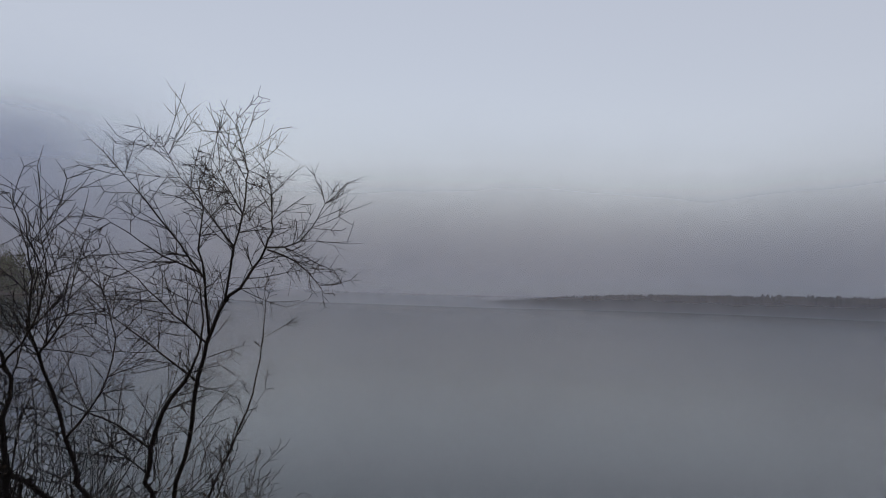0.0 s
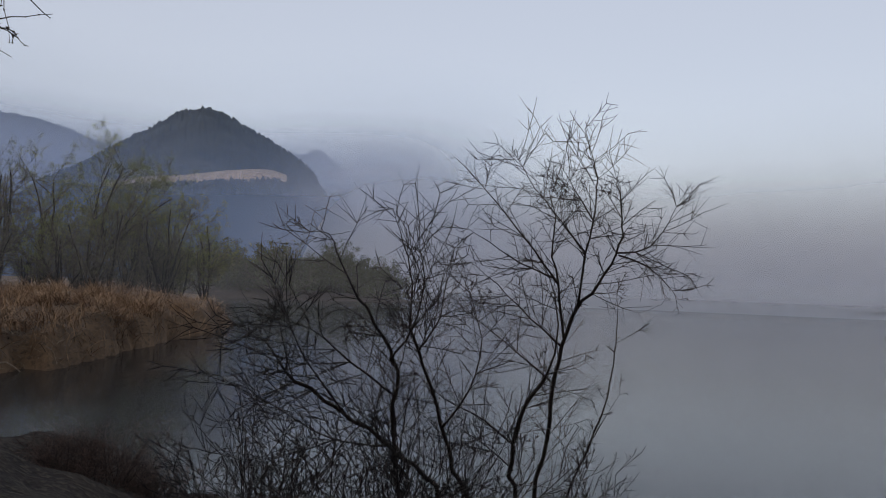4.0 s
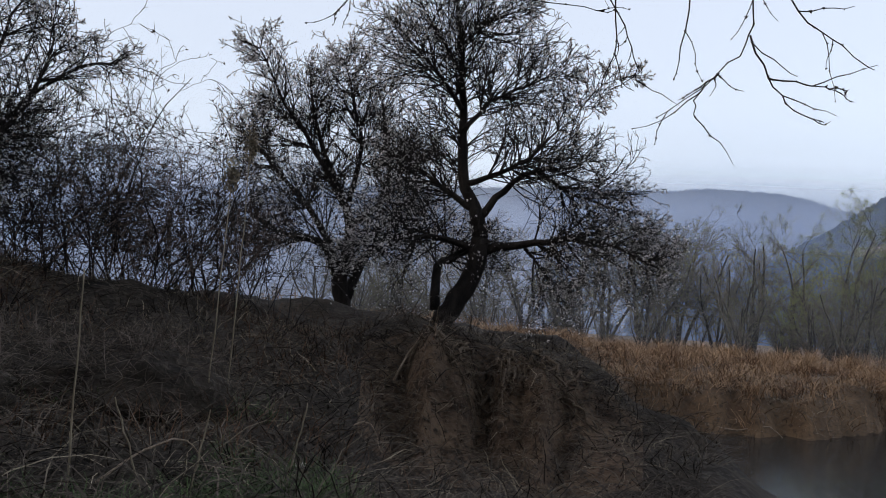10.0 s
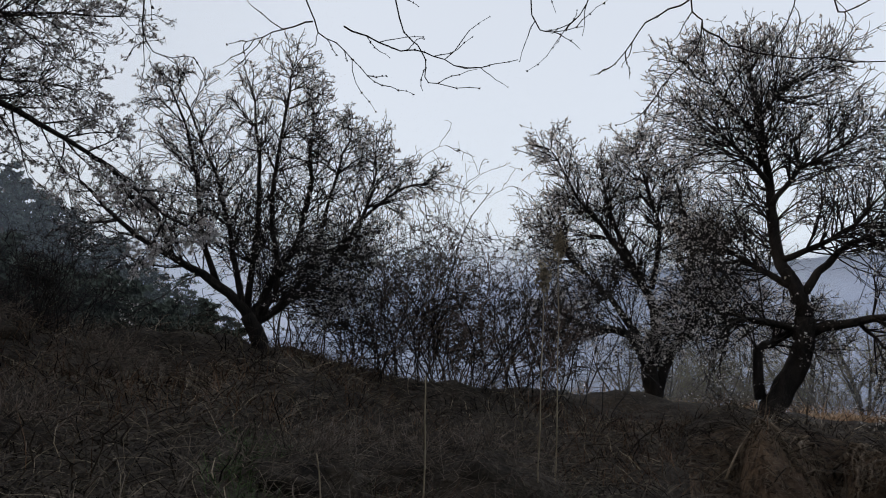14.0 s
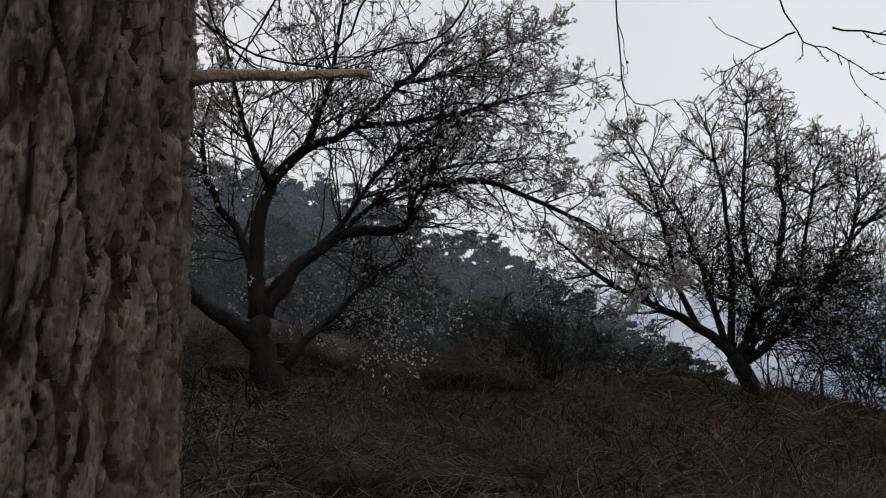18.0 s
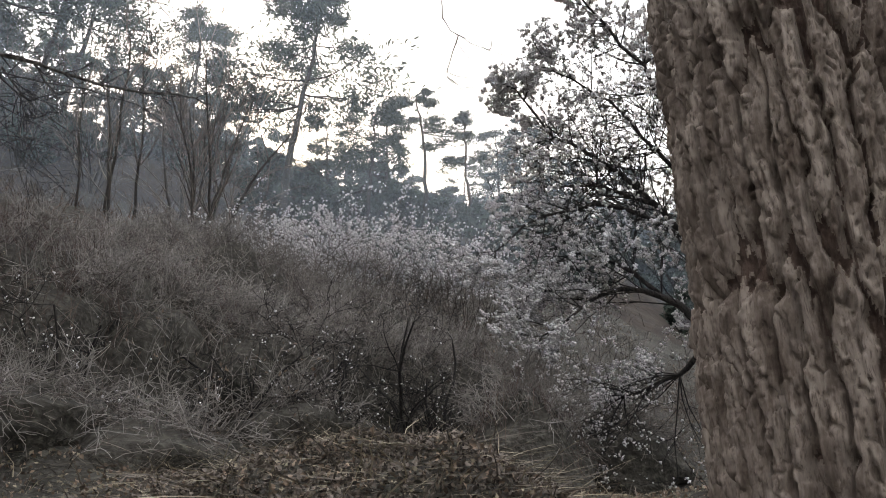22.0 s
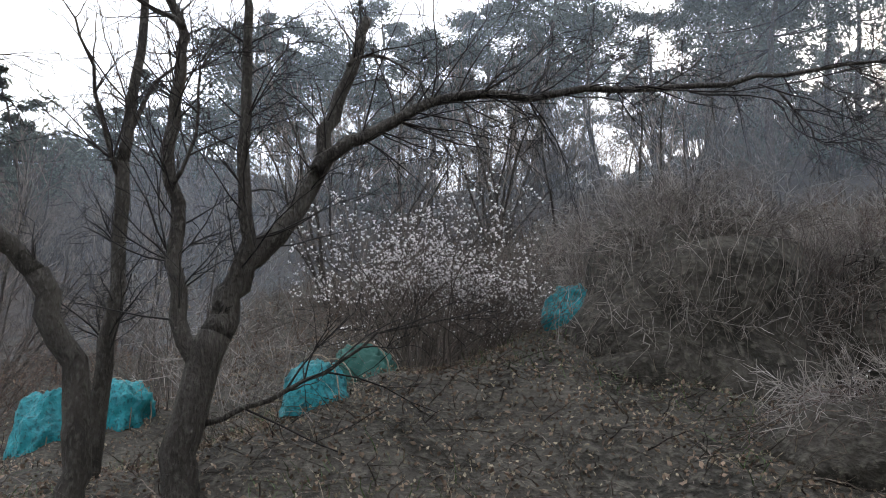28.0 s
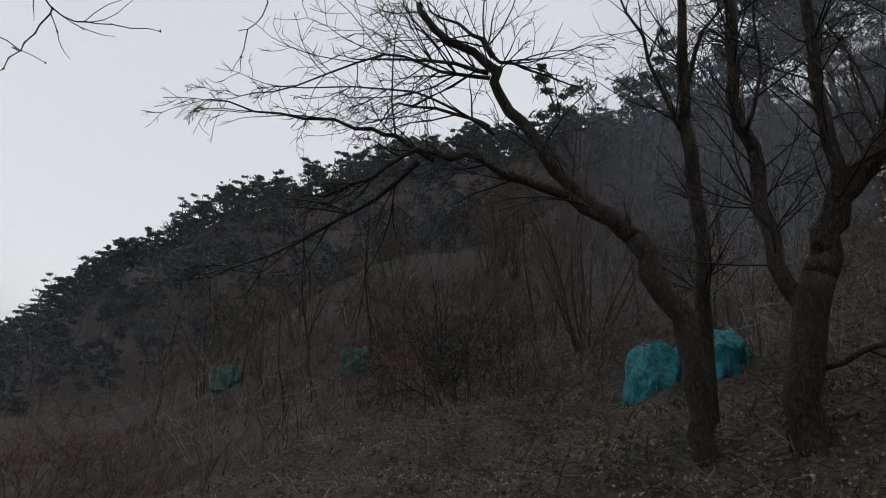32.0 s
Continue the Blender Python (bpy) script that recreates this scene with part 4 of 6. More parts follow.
APRICOT_E = [
    (0.105, 0.091, 0.00, [(0.01, -0.70), (0.00, 0.00), (-0.04, 0.46), (-0.05, 1.00)]),
    (0.056, 0.008, -0.50, [(-0.05, 1.00), (-0.45, 1.47), (-1.10, 1.45), (-1.68, 1.03)]),
    (0.056, 0.008, 0.40, [(-0.02, 1.10), (-0.19, 2.18), (-0.79, 3.00), (-1.57, 3.66), (-2.06, 4.47)]),
    (0.050, 0.008, -0.40, [(0.04, 1.32), (0.02, 2.70), (-0.28, 3.83), (-0.82, 4.72), (-1.20, 5.32)]),
    (0.050, 0.008, 0.50, [(0.07, 1.32), (0.27, 3.16), (0.31, 4.44), (0.28, 5.35)]),
    (0.037, 0.008, 0.50, [(-0.07, 0.89), (-0.37, 0.64), (-0.84, 0.51), (-1.14, 0.45)]),
    (0.037, 0.008, -0.60, [(-0.11, 2.04), (-0.80, 2.47), (-1.63, 2.42), (-2.13, 1.97)]),
    (0.031, 0.008, 0.60, [(-0.46, 2.54), (-1.09, 2.92), (-1.81, 3.14)]),
    (0.031, 0.008, 0.20, [(-0.45, 1.47), (-0.93, 1.92), (-1.48, 2.07), (-2.08, 1.57)]),
    (0.031, 0.008, -0.30, [(0.04, 2.69), (-0.38, 3.11), (-0.81, 3.76), (-1.45, 4.22)]),
]
hero_tree("apricot_tree", (-3.58, -8.04, 2.22), 157.0, APRICOT_E, dict(APRICOT, rmin=.0036), 25, "apricot tree crowded with white blossom behind the big trunk", density=25, start=.95, sub_len=(.5, 1.2), cap=.009, bloom_from=.3, n_flecks=90000, fleck=.0145, blossom=M_BLOSSOM, group="old apricot trees on the bank")

ALDER_A = [
    (0.135, 0.120, 0.00, [(0.01, -0.70), (0.00, 0.00), (-0.04, 0.40), (0.00, 0.81), (0.09, 1.24)]),
    (0.115, 0.045, 0.20, [(0.09, 1.24), (0.19, 1.55), (0.33, 1.90), (0.55, 2.18), (0.72, 2.60), (0.85, 3.21), (0.98, 3.69), (1.10, 4.25)]),
    (0.065, 0.010, -0.40, [(0.73, 2.63), (0.94, 2.87), (1.32, 3.14), (1.85, 3.41), (2.55, 3.52), (3.33, 3.70), (4.48, 3.92), (5.37, 4.17), (6.66, 4.54), (8.23, 5.15)]),
    (0.075, 0.035, 0.30, [(-0.01, 0.98), (-0.15, 1.32), (-0.26, 2.05), (-0.42, 2.72), (-0.40, 3.40), (-0.45, 3.83), (-0.68, 4.45)]),
    (0.070, 0.030, -0.30, [(0.12, 1.42), (0.26, 1.97), (0.14, 2.64), (0.12, 3.57), (-0.02, 4.23)]),
    (0.030, 0.010, 0.20, [(-0.42, 3.75), (-0.65, 3.94), (-1.06, 4.16)]),
    (0.020, 0.005, -0.30, [(-0.34, 2.38), (-0.21, 2.78), (-0.23, 3.29), (-0.01, 3.62)]),
    (0.025, 0.006, -0.50, [(0.08, 0.61), (0.50, 0.78), (0.88, 1.00), (1.26, 1.27), (1.83, 1.41)]),
    (0.022, 0.005, 0.20, [(0.93, 3.63), (1.12, 3.81), (1.39, 3.79), (1.74, 3.59)]),
    (0.018, 0.004, -0.20, [(5.18, 4.08), (5.42, 3.77), (5.54, 3.47), (6.12, 3.63)]),
    (0.014, 0.004, 0.20, [(3.33, 3.71), (3.69, 4.11), (4.16, 4.37)]),
    (0.012, 0.004, -0.20, [(2.55, 3.52), (2.75, 3.89), (3.20, 4.15)]),
    (0.012, 0.004, -0.20, [(5.70, 4.25), (6.08, 4.00), (6.65, 3.85)]),
]
hero_tree("slope_tree", (5.87, -2.29, 1.48), 247.0, ALDER_A, SLOPEWOOD, 31, "grey-barked bare tree forking low with one long level branch", density=16, sub_len=(.4, 1.1), cap=.009, bark=M_GREYBARK, group="bare trees at the foot of the slope", start=.95)

ALDER_B = [
    (0.105, 0.090, 0.00, [(0.01, -0.70), (0.00, 0.00), (-0.02, 0.42), (-0.06, 0.76), (-0.24, 1.19), (-0.47, 1.68)]),
    (0.075, 0.030, 0.20, [(-0.47, 1.68), (-0.77, 1.94), (-1.02, 2.20), (-1.28, 2.57), (-1.60, 3.04), (-1.71, 3.34), (-2.24, 3.75), (-2.42, 4.05)]),
    (0.055, 0.010, -0.40, [(-0.58, 1.79), (-1.00, 2.01), (-1.54, 2.25), (-1.82, 2.37), (-2.25, 2.40), (-2.62, 2.18), (-2.98, 1.98)]),
    (0.030, 0.008, 0.20, [(-1.66, 3.35), (-1.86, 3.64), (-2.31, 3.96)]),
    (0.025, 0.006, -0.30, [(-1.69, 3.19), (-2.17, 3.28), (-2.81, 3.26)]),
    (0.022, 0.006, 0.30, [(-1.67, 2.68), (-1.97, 2.85), (-2.56, 3.03), (-2.75, 2.93)]),
    (0.030, 0.006, -0.30, [(-2.14, 2.40), (-2.51, 2.61), (-2.86, 2.71), (-3.53, 2.82), (-4.22, 2.98)]),
    (0.030, 0.006, 0.20, [(-2.29, 2.40), (-2.70, 2.09), (-3.38, 1.74), (-4.30, 1.42)]),
    (0.020, 0.005, 0.30, [(-1.68, 3.14), (-2.16, 3.27), (-2.70, 3.52), (-3.60, 3.31), (-4.26, 3.28)]),
    (0.018, 0.005, -0.30, [(-1.62, 2.61), (-2.03, 2.87), (-2.55, 3.03), (-3.56, 3.06)]),
    (0.020, 0.005, 0.20, [(-1.66, 3.35), (-1.35, 3.23), (-0.88, 3.07)]),
]
hero_tree("slope_tree", (6.39, -1.70, 1.45), 258.0, ALDER_B, SLOPEWOOD, 32, "leaning grey-barked bare tree with drooping branches", density=12, sub_len=(.4, 1.1), cap=.009, bark=M_GREYBARK, group="bare trees at the foot of the slope", start=.95)

ALDER_C = [
    (0.080, 0.065, 0.00, [(0.01, -0.70), (0.00, 0.00), (-0.03, 0.61), (-0.01, 1.15), (-0.12, 2.28)]),
    (0.060, 0.030, 0.20, [(-0.12, 2.28), (-0.12, 3.20), (-0.14, 4.19), (-0.15, 4.61)]),
    (0.030, 0.010, -0.30, [(-0.11, 2.10), (-0.41, 2.86), (-0.68, 3.47)]),
    (0.030, 0.010, 0.30, [(-0.10, 2.58), (0.08, 3.22), (0.45, 3.85)]),
]
hero_tree("slope_tree", (7.33, -2.02, 2.22), 255.0, ALDER_C, SLOPEWOOD, 33, "straight grey trunk of a bare tree", density=10, sub_len=(.4, 1.0), cap=.010, bark=M_GREYBARK, group="bare trees at the foot of the slope")



# ---- the big trunk beside the path ----
TRUNK = Vector((-0.666, -1.195, 0))


def stem_radius(th, z):
    return 0.186 - 0.017 * (z - 1.6) + 0.06 * np.exp(-np.maximum(z, 0) / .35) * (1 + .35 * np.sin(th * 2 * np.pi * 5)) + .012 * (vnoise(th * 9, z * 2.5 + 30, 9, 8) - .5)


def on_stem(th, z, h):
    """Points on the bark: turn (0 to 1), height and lift over the stem."""
    R = stem_radius(th, z) + h
    return np.stack([0.061 * (z - 1.6) + R * np.cos(th * 2 * np.pi), 0.014 * (z - 1.6) + R * np.sin(th * 2 * np.pi), z], -1)


def cells(u, v, nu, seed):
    """Cells round jittered seeds, periodic along u in nu cells: distance to the nearest, gap to the next, a random number each, offset across."""
    g = np.random.default_rng(seed)
    jit, val = g.uniform(.1, .9, (nu, 256, 2)), g.uniform(0, 1, (nu, 256))
    iu, iv = np.floor(u).astype(int), np.floor(v).astype(int)
    f1, f2, c, off = np.full(u.shape, 9.0), np.full(u.shape, 9.0), np.zeros(u.shape), np.zeros(u.shape)
    for a in (-1, 0, 1):
        for b in (-1, 0, 1):
            j = jit[(iu + a) % nu, (iv + b) % 256]
            dx, dy = iu + a + j[..., 0] - u, iv + b + j[..., 1] - v
            d = np.hypot(dx, dy)
            near = d < f1
            f2 = np.where(near, f1, np.minimum(f2, d))
            f1 = np.where(near, d, f1)
            c = np.where(near, val[(iu + a) % nu, (iv + b) % 256], c)
            off = np.where(near, dx, off)
    return f1, f2 - f1, c, off


def bark_relief(th, z):
    """Long interlacing ridges parted by deep furrows, broken into lifted flakes; metres over the stem."""
    wu = .40 * (vnoise(th * 12, z * 3 + 60, 12, 5) - .5) + .30 * (vnoise(th * 60, z * 16 + 60, 60, 6) - .5) + .30 * (vnoise(th * 150, z * 45 + 60, 150, 14) - .5)
    wv = .5 * (vnoise(th * 30, z * 6 + 60, 30, 7) - .5) + .2 * (vnoise(th * 140, z * 30 + 60, 140, 15) - .5)
    _, gap, c, off = cells(th * 36 + wu + .8 * np.sin(z * 2.1), z * 3.8 + wv + 40, 36, 51)
    ridge = smoothmix(np.clip(gap / .30, 0, 1))
    h = -.021 + .022 * ridge ** .7 + .007 * (c - .5) * ridge + .006 * off * ridge
    wu2 = .5 * (vnoise(th * 90, z * 24 + 60, 90, 9) - .5) + .5 * (vnoise(th * 220, z * 70 + 60, 220, 13) - .5)
    _, gap2, c2, off2 = cells(th * 112 + wu2 + wu * 2.5, z * 13 + 1.0 * (vnoise(th * 120, z * 30 + 60, 120, 10) - .5) + 40, 112, 52)
    h = h + (.0065 * (c2 - .5) + .0065 * off2 - .0060 * (1 - smoothmix(np.clip(gap2 / .20, 0, 1)))) * (.4 + .6 * ridge)
    _, gap3, c3, off3 = cells(th * 230 + wu2, z * 42 + wu2 + 40, 230, 53)
    return h + .0026 * (c3 - .5) + .0026 * off3 - .0016 * (gap3 < .14), ridge


def big_trunk():
    na = 560
    zs = np.concatenate([np.linspace(-.3, .85, 60), np.linspace(.853, 2.65, 720), np.linspace(2.67, 3.4, 40)])
    nz = len(zs)
    th, z = np.meshgrid(np.linspace(0, 1, na, endpoint=False), zs)
    lift, top = bark_relief(th, z)
    verts = on_stem(th, z, lift + .010).reshape(-1, 3)
    i = np.arange(nz - 1)[:, None]
    j = np.arange(na)[None, :]
    jn = (j + 1) % na
    faces = np.stack([i * na + j, i * na + jn, (i + 1) * na + jn, (i + 1) * na + j], 2).reshape(-1, 4)
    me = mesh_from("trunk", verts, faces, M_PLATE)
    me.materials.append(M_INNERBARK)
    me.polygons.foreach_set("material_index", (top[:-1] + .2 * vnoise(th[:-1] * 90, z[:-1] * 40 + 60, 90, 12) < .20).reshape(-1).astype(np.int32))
    rs = np.random.default_rng(41)
    tree = empty("big_tree", (TRUNK.x, TRUNK.y, 0), "big tree with deeply furrowed brown bark and overhanging twigs", "tree")
    part_mesh("trunk", me, tree, "deeply furrowed grey-brown bark")
    out = []
    limb_path([(.11, .03, 3.35), (.17, .05, 4.4), (.22, .1, 5.6), (.2, .2, 7.0)], .155, .07, out, rs, .01)
    part_mesh("upper_trunk", limb_mesh("upper_trunk", out, 12, M_GREYBARK), tree)
    # the broken pale branch
    out = []
    root = Vector((-0.80, -1.075, 1.985)) - TRUNK
    limb_path([root + Vector((.06, -.05, -.01)), root, root + Vector((-.075, .04, .02)), root + Vector((-.19, .095, .05))], .011, .005, out, rs, .0012, 5)
    part_mesh("dead_branch", limb_mesh("dead_branch", out, 10, M_DEADWOOD), tree, "broken pale dead branch without bark")
    # boughs overhead, and the twigs that hang into view
    o = dict(levels=2, kids=(4, 3, 2), step=(.10, .07, .05, .05), wander=.17, up=(-.25, -.1, 0), angle=(25, 65), ratio=(.35, .6), rmin=.0024, bare=.2)
    tw, tips = [[], [], [], []], []
    for top, nodes in BOUGHS:
        out = []
        start = Vector((.2, .1, top))
        path = [start] + [polar(a, r, z) - TRUNK for a, r, z in nodes]
        res = limb_path(path, .045, .010, out, rs, .012, 4)
        part_mesh("bough", limb_mesh("bough", out, 7, M_BARK), tree)
    P, D, main = [], [], []
    for nodes in SPRAYS:
        out = []
        res = limb_path([polar(a, r, z) - TRUNK for a, r, z in nodes], .0058, .0022, out, rs, .006, 4)
        main += out
        for p, d, r, t in res:
            if rs.uniform() < .42:
                P.append(p[:])
                D.append(d[:])
            tips.append(np.array([p[:]]))
    D = turned(np.array(D), (25, 60), rs)
    grow(tw, tips, np.array(P), D, rs.uniform(.1, .4, len(P)), np.full(len(P), .0034), 2, rs, o)
    part_mesh("hanging_twig", tube_mesh("hanging_twig", main, 5, M_TWIG), tree, kind="stuff")
    part_mesh("hanging_twigwork", shoots_mesh("hanging_twigwork", tw[2] + tw[3], 4, M_TWIG), tree, kind="stuff")
    tips = np.concatenate(tips)
    part_mesh("bud", tuft_mesh("bud", tips[rs.integers(0, len(tips), 1400)], .0062, M_TWIG, rs), tree, kind="stuff")


BOUGHS = [
    (4.6, [(120, 2.6, 4.7), (85, 3.9, 4.5), (62, 4.5, 4.2), (50, 4.8, 3.9)]),
    (4.2, [(128, 2.8, 4.6), (108, 4.2, 4.5), (92, 4.8, 4.3), (80, 5.0, 4.1)]),
    (5.0, [(190, 2.2, 5.4), (215, 3.8, 5.6), (235, 5.0, 5.5)]),
    (5.2, [(160, 3.0, 5.6), (140, 4.6, 5.8), (125, 5.6, 5.6)]),
]

SPRAYS = [
    [(55.6, 4.4, 3.59), (55.7, 4.4, 3.31), (55.8, 4.4, 3.06), (57.7, 4.4, 2.87), (61.4, 4.4, 2.65)],
    [(55.8, 4.4, 3.06), (54.7, 4.4, 2.84), (53.1, 4.4, 2.68), (51.4, 4.4, 2.61)],
    [(54.7, 4.4, 2.84), (52.6, 4.4, 2.80), (50.8, 4.4, 2.76)],
    [(55.9, 4.5, 3.64), (52.9, 4.5, 3.21), (51.1, 4.5, 3.05), (48.7, 4.5, 2.88)],
    [(59.2, 4.5, 3.61), (59.8, 4.5, 3.13), (60.4, 4.5, 2.88)],
    [(64.2, 4.6, 3.60), (64.2, 4.6, 3.13), (63.7, 4.6, 2.87)],
    [(57.7, 4.4, 2.87), (58.9, 4.4, 2.77), (59.0, 4.4, 2.65)],
    [(81.2, 4.7, 4.44), (80.3, 4.7, 3.89), (79.5, 4.7, 3.71), (80.7, 4.7, 3.51), (82.2, 4.7, 3.38), (83.4, 4.7, 3.23)],
    [(79.5, 4.7, 3.71), (77.0, 4.7, 3.56), (73.5, 4.7, 3.47), (67.5, 4.7, 3.36), (64.4, 4.7, 3.34)],
    [(80.3, 4.7, 3.89), (83.3, 4.7, 3.76), (85.0, 4.7, 3.56), (86.5, 4.7, 3.47)],
    [(72.8, 4.8, 4.42), (73.3, 4.8, 3.92), (75.0, 4.8, 3.59)],
    [(71.6, 4.8, 4.33), (71.1, 4.8, 3.76), (68.1, 4.8, 3.79), (63.7, 4.8, 3.56)],
    [(108.9, 4.7, 4.33), (107.0, 4.7, 3.74), (104.7, 4.7, 3.59), (102.4, 4.7, 3.40)],
    [(104.8, 4.7, 3.73), (101.3, 4.7, 3.62), (99.0, 4.7, 3.60), (95.9, 4.7, 3.51), (92.2, 4.7, 3.57)],
    [(101.9, 4.7, 4.41), (100.8, 4.7, 3.80), (99.0, 4.7, 3.60), (98.5, 4.7, 3.42), (94.9, 4.7, 3.39)],
    [(107.0, 4.7, 3.74), (109.8, 4.7, 3.64), (111.6, 4.7, 3.54)],
    [(118.6, 4.7, 4.15), (118.4, 4.7, 3.67), (117.5, 4.7, 3.42), (114.8, 4.7, 3.42)],
    [(92.4, 4.7, 4.47), (91.2, 4.7, 3.88), (90.3, 4.7, 3.75), (87.6, 4.7, 3.77)],
    [(86.5, 4.8, 4.53), (87.2, 4.8, 3.97), (89.8, 4.8, 3.78)],
    [(64.6, 4.8, 4.27), (65.6, 4.8, 3.72), (65.4, 4.8, 3.52)],
    [(67.9, 5.0, 3.97), (64.1, 5.0, 3.45), (62.9, 5.0, 3.18), (62.6, 5.0, 3.00)],
    [(303.9, 4.6, 4.12), (299.3, 4.6, 3.63), (296.7, 4.6, 3.61), (292.7, 4.6, 3.63)],
    [(299.3, 4.6, 3.63), (300.4, 4.6, 3.41), (301.8, 4.6, 3.20)],
    [(304.9, 4.6, 4.09), (304.6, 4.6, 3.60), (303.0, 4.6, 3.40)],
    [(289.7, 4.6, 4.45), (285.9, 4.6, 3.92), (287.6, 4.6, 3.72)],
    [(174.9, 5.2, 5.96), (174.3, 5.2, 5.05), (173.0, 5.2, 4.79), (168.5, 5.2, 4.58)],
    [(173.0, 5.2, 4.79), (173.9, 5.2, 4.50), (173.2, 5.2, 4.41)],
    [(201.7, 5.2, 6.26), (202.0, 5.2, 5.35), (200.4, 5.2, 5.06), (197.0, 5.2, 4.87), (195.3, 5.2, 4.83)],
    [(147.6, 3.2, 3.41), (146.1, 3.2, 3.00), (142.4, 3.2, 2.84), (138.7, 3.2, 2.65)],
    [(134.2, 3.2, 3.50), (137.4, 3.2, 3.05), (140.7, 3.2, 2.83), (143.9, 3.2, 2.70)],
    [(127.6, 3.3, 3.53), (130.2, 3.3, 3.17), (134.7, 3.3, 3.04), (140.8, 3.3, 2.96)],
    [(148.3, 3.2, 3.07), (143.4, 3.2, 2.92), (137.2, 3.2, 2.89), (130.9, 3.2, 2.77)],
    [(141.5, 3.4, 3.60), (142.8, 3.4, 3.20), (144.6, 3.4, 2.96), (144.6, 3.4, 2.68)],
    [(218.8, 4.4, 3.79), (213.6, 4.4, 3.70), (207.8, 4.4, 3.68), (200.7, 4.4, 3.70), (196.3, 4.4, 3.66)],
    [(215.1, 4.4, 3.72), (210.0, 4.4, 3.60), (208.0, 4.4, 3.36), (203.9, 4.4, 3.29)],
    [(210.6, 4.4, 3.71), (206.7, 4.4, 3.51), (203.9, 4.4, 3.31)],
    [(204.5, 4.4, 3.69), (202.7, 4.4, 3.59), (200.3, 4.4, 3.68)],
]
big_trunk()



# ---- tarpaulin-covered heaps ----
def tarp_heap(place, w, d, h, turn, seed, material, label):
    rs = np.random.default_rng(seed)
    n, m = 80, 34
    verts = []
    for j in range(m + 1):
        for i in range(n):
            a = 2 * math.pi * i / n
            t = j / m
            ph = t * math.pi / 2
            flat = abs(math.cos(a)) ** .7 * math.copysign(1, math.cos(a)), abs(math.sin(a)) ** .7 * math.copysign(1, math.sin(a))
            rr = math.cos(ph) ** .55
            x, y, z = flat[0] * rr * w / 2, flat[1] * rr * d / 2, math.sin(ph) ** .75 * h
            k = noise.noise((x * 3 + seed, y * 3, z * 3)) * .20 + (.25 - abs(noise.noise((x * 5, y * 5 + seed, z * 2.6)))) * .34 + (.25 - abs(noise.noise((x * 11 + z * 4, y * 11 + seed, z * 5)))) * .17 + (.25 - abs(noise.noise((x * 23, y * 23 + seed, z * 11)))) * .06
            fold = .035 * math.sin(a * 9 + seed + 3 * noise.noise((x * 3, y * 3, seed))) * (1 - t)
            s = 1 + (k + fold) * .9
            verts.append((x * s + z * .12 * math.sin(seed), y * s, z * (1 + k * .8) - .12))
    faces = [(j * n + i, j * n + (i + 1) % n, (j + 1) * n + (i + 1) % n, (j + 1) * n + i) for j in range(m) for i in range(n)]
    th = empty("tarp_heap", place, label, "covered heap", "tarpaulin-covered heaps on the slope", turn=turn)
    part_mesh("tarp", mesh_from("tarp", verts, faces, material, True), th)
    segs = []
    for c in (-.22, .2):
        p = None
        for k in range(13):
            a = math.pi * k / 12
            q = (math.cos(a) * w * .54, c * d, math.sin(a) ** .75 * h * 1.06 - .10)
            if p:
                segs.append((p, q, .006, .006))
            p = q
    for half in (segs[:12], segs[12:]):
        part_mesh("cord", limb_mesh("cord", half, 5, M_DEADWOOD), th, "thin tie cord over the tarp")
    return th


tarp_heap((5.90, -6.25, 3.42), .60, .52, .46, 40, 1, M_TARP, "turquoise tarpaulin bundled round a heap under brambles")
tarp_heap((6.28, -3.51, 2.36), .56, .50, .48, 20, 2, M_TARP, "bright turquoise tarpaulin over a heap on dead leaves")
tarp_heap((6.75, -4.25, 2.66), .58, .50, .46, 30, 3, M_TARPG, "dull green tarpaulin over a heap beside a brighter one")
tarp_heap((9.97, -2.16, 2.0), .7, .6, .75, 10, 4, M_TARP, "sagging turquoise tarpaulin over a heap behind a trunk")
tarp_heap((9.95, -2.90, 2.38), .85, .6, .60, 15, 5, M_TARP, "long turquoise tarpaulin over a heap behind trunks")
tarp_heap((18.79, .54, 2.75), .7, .7, .9, 5, 6, M_TARPG, "green tarpaulin over a far heap among brown shrubs")
tarp_heap((21.77, 3.16, 3.0), 1.1, .8, .8, 5, 7, M_TARPG, "green tarpaulin over a far heap among brown shrubs")
tarp_heap((23.9, 7.34, 2.6), 1.0, .8, .7, 5, 8, M_TARPG, "green tarpaulin over a far heap among brown shrubs")


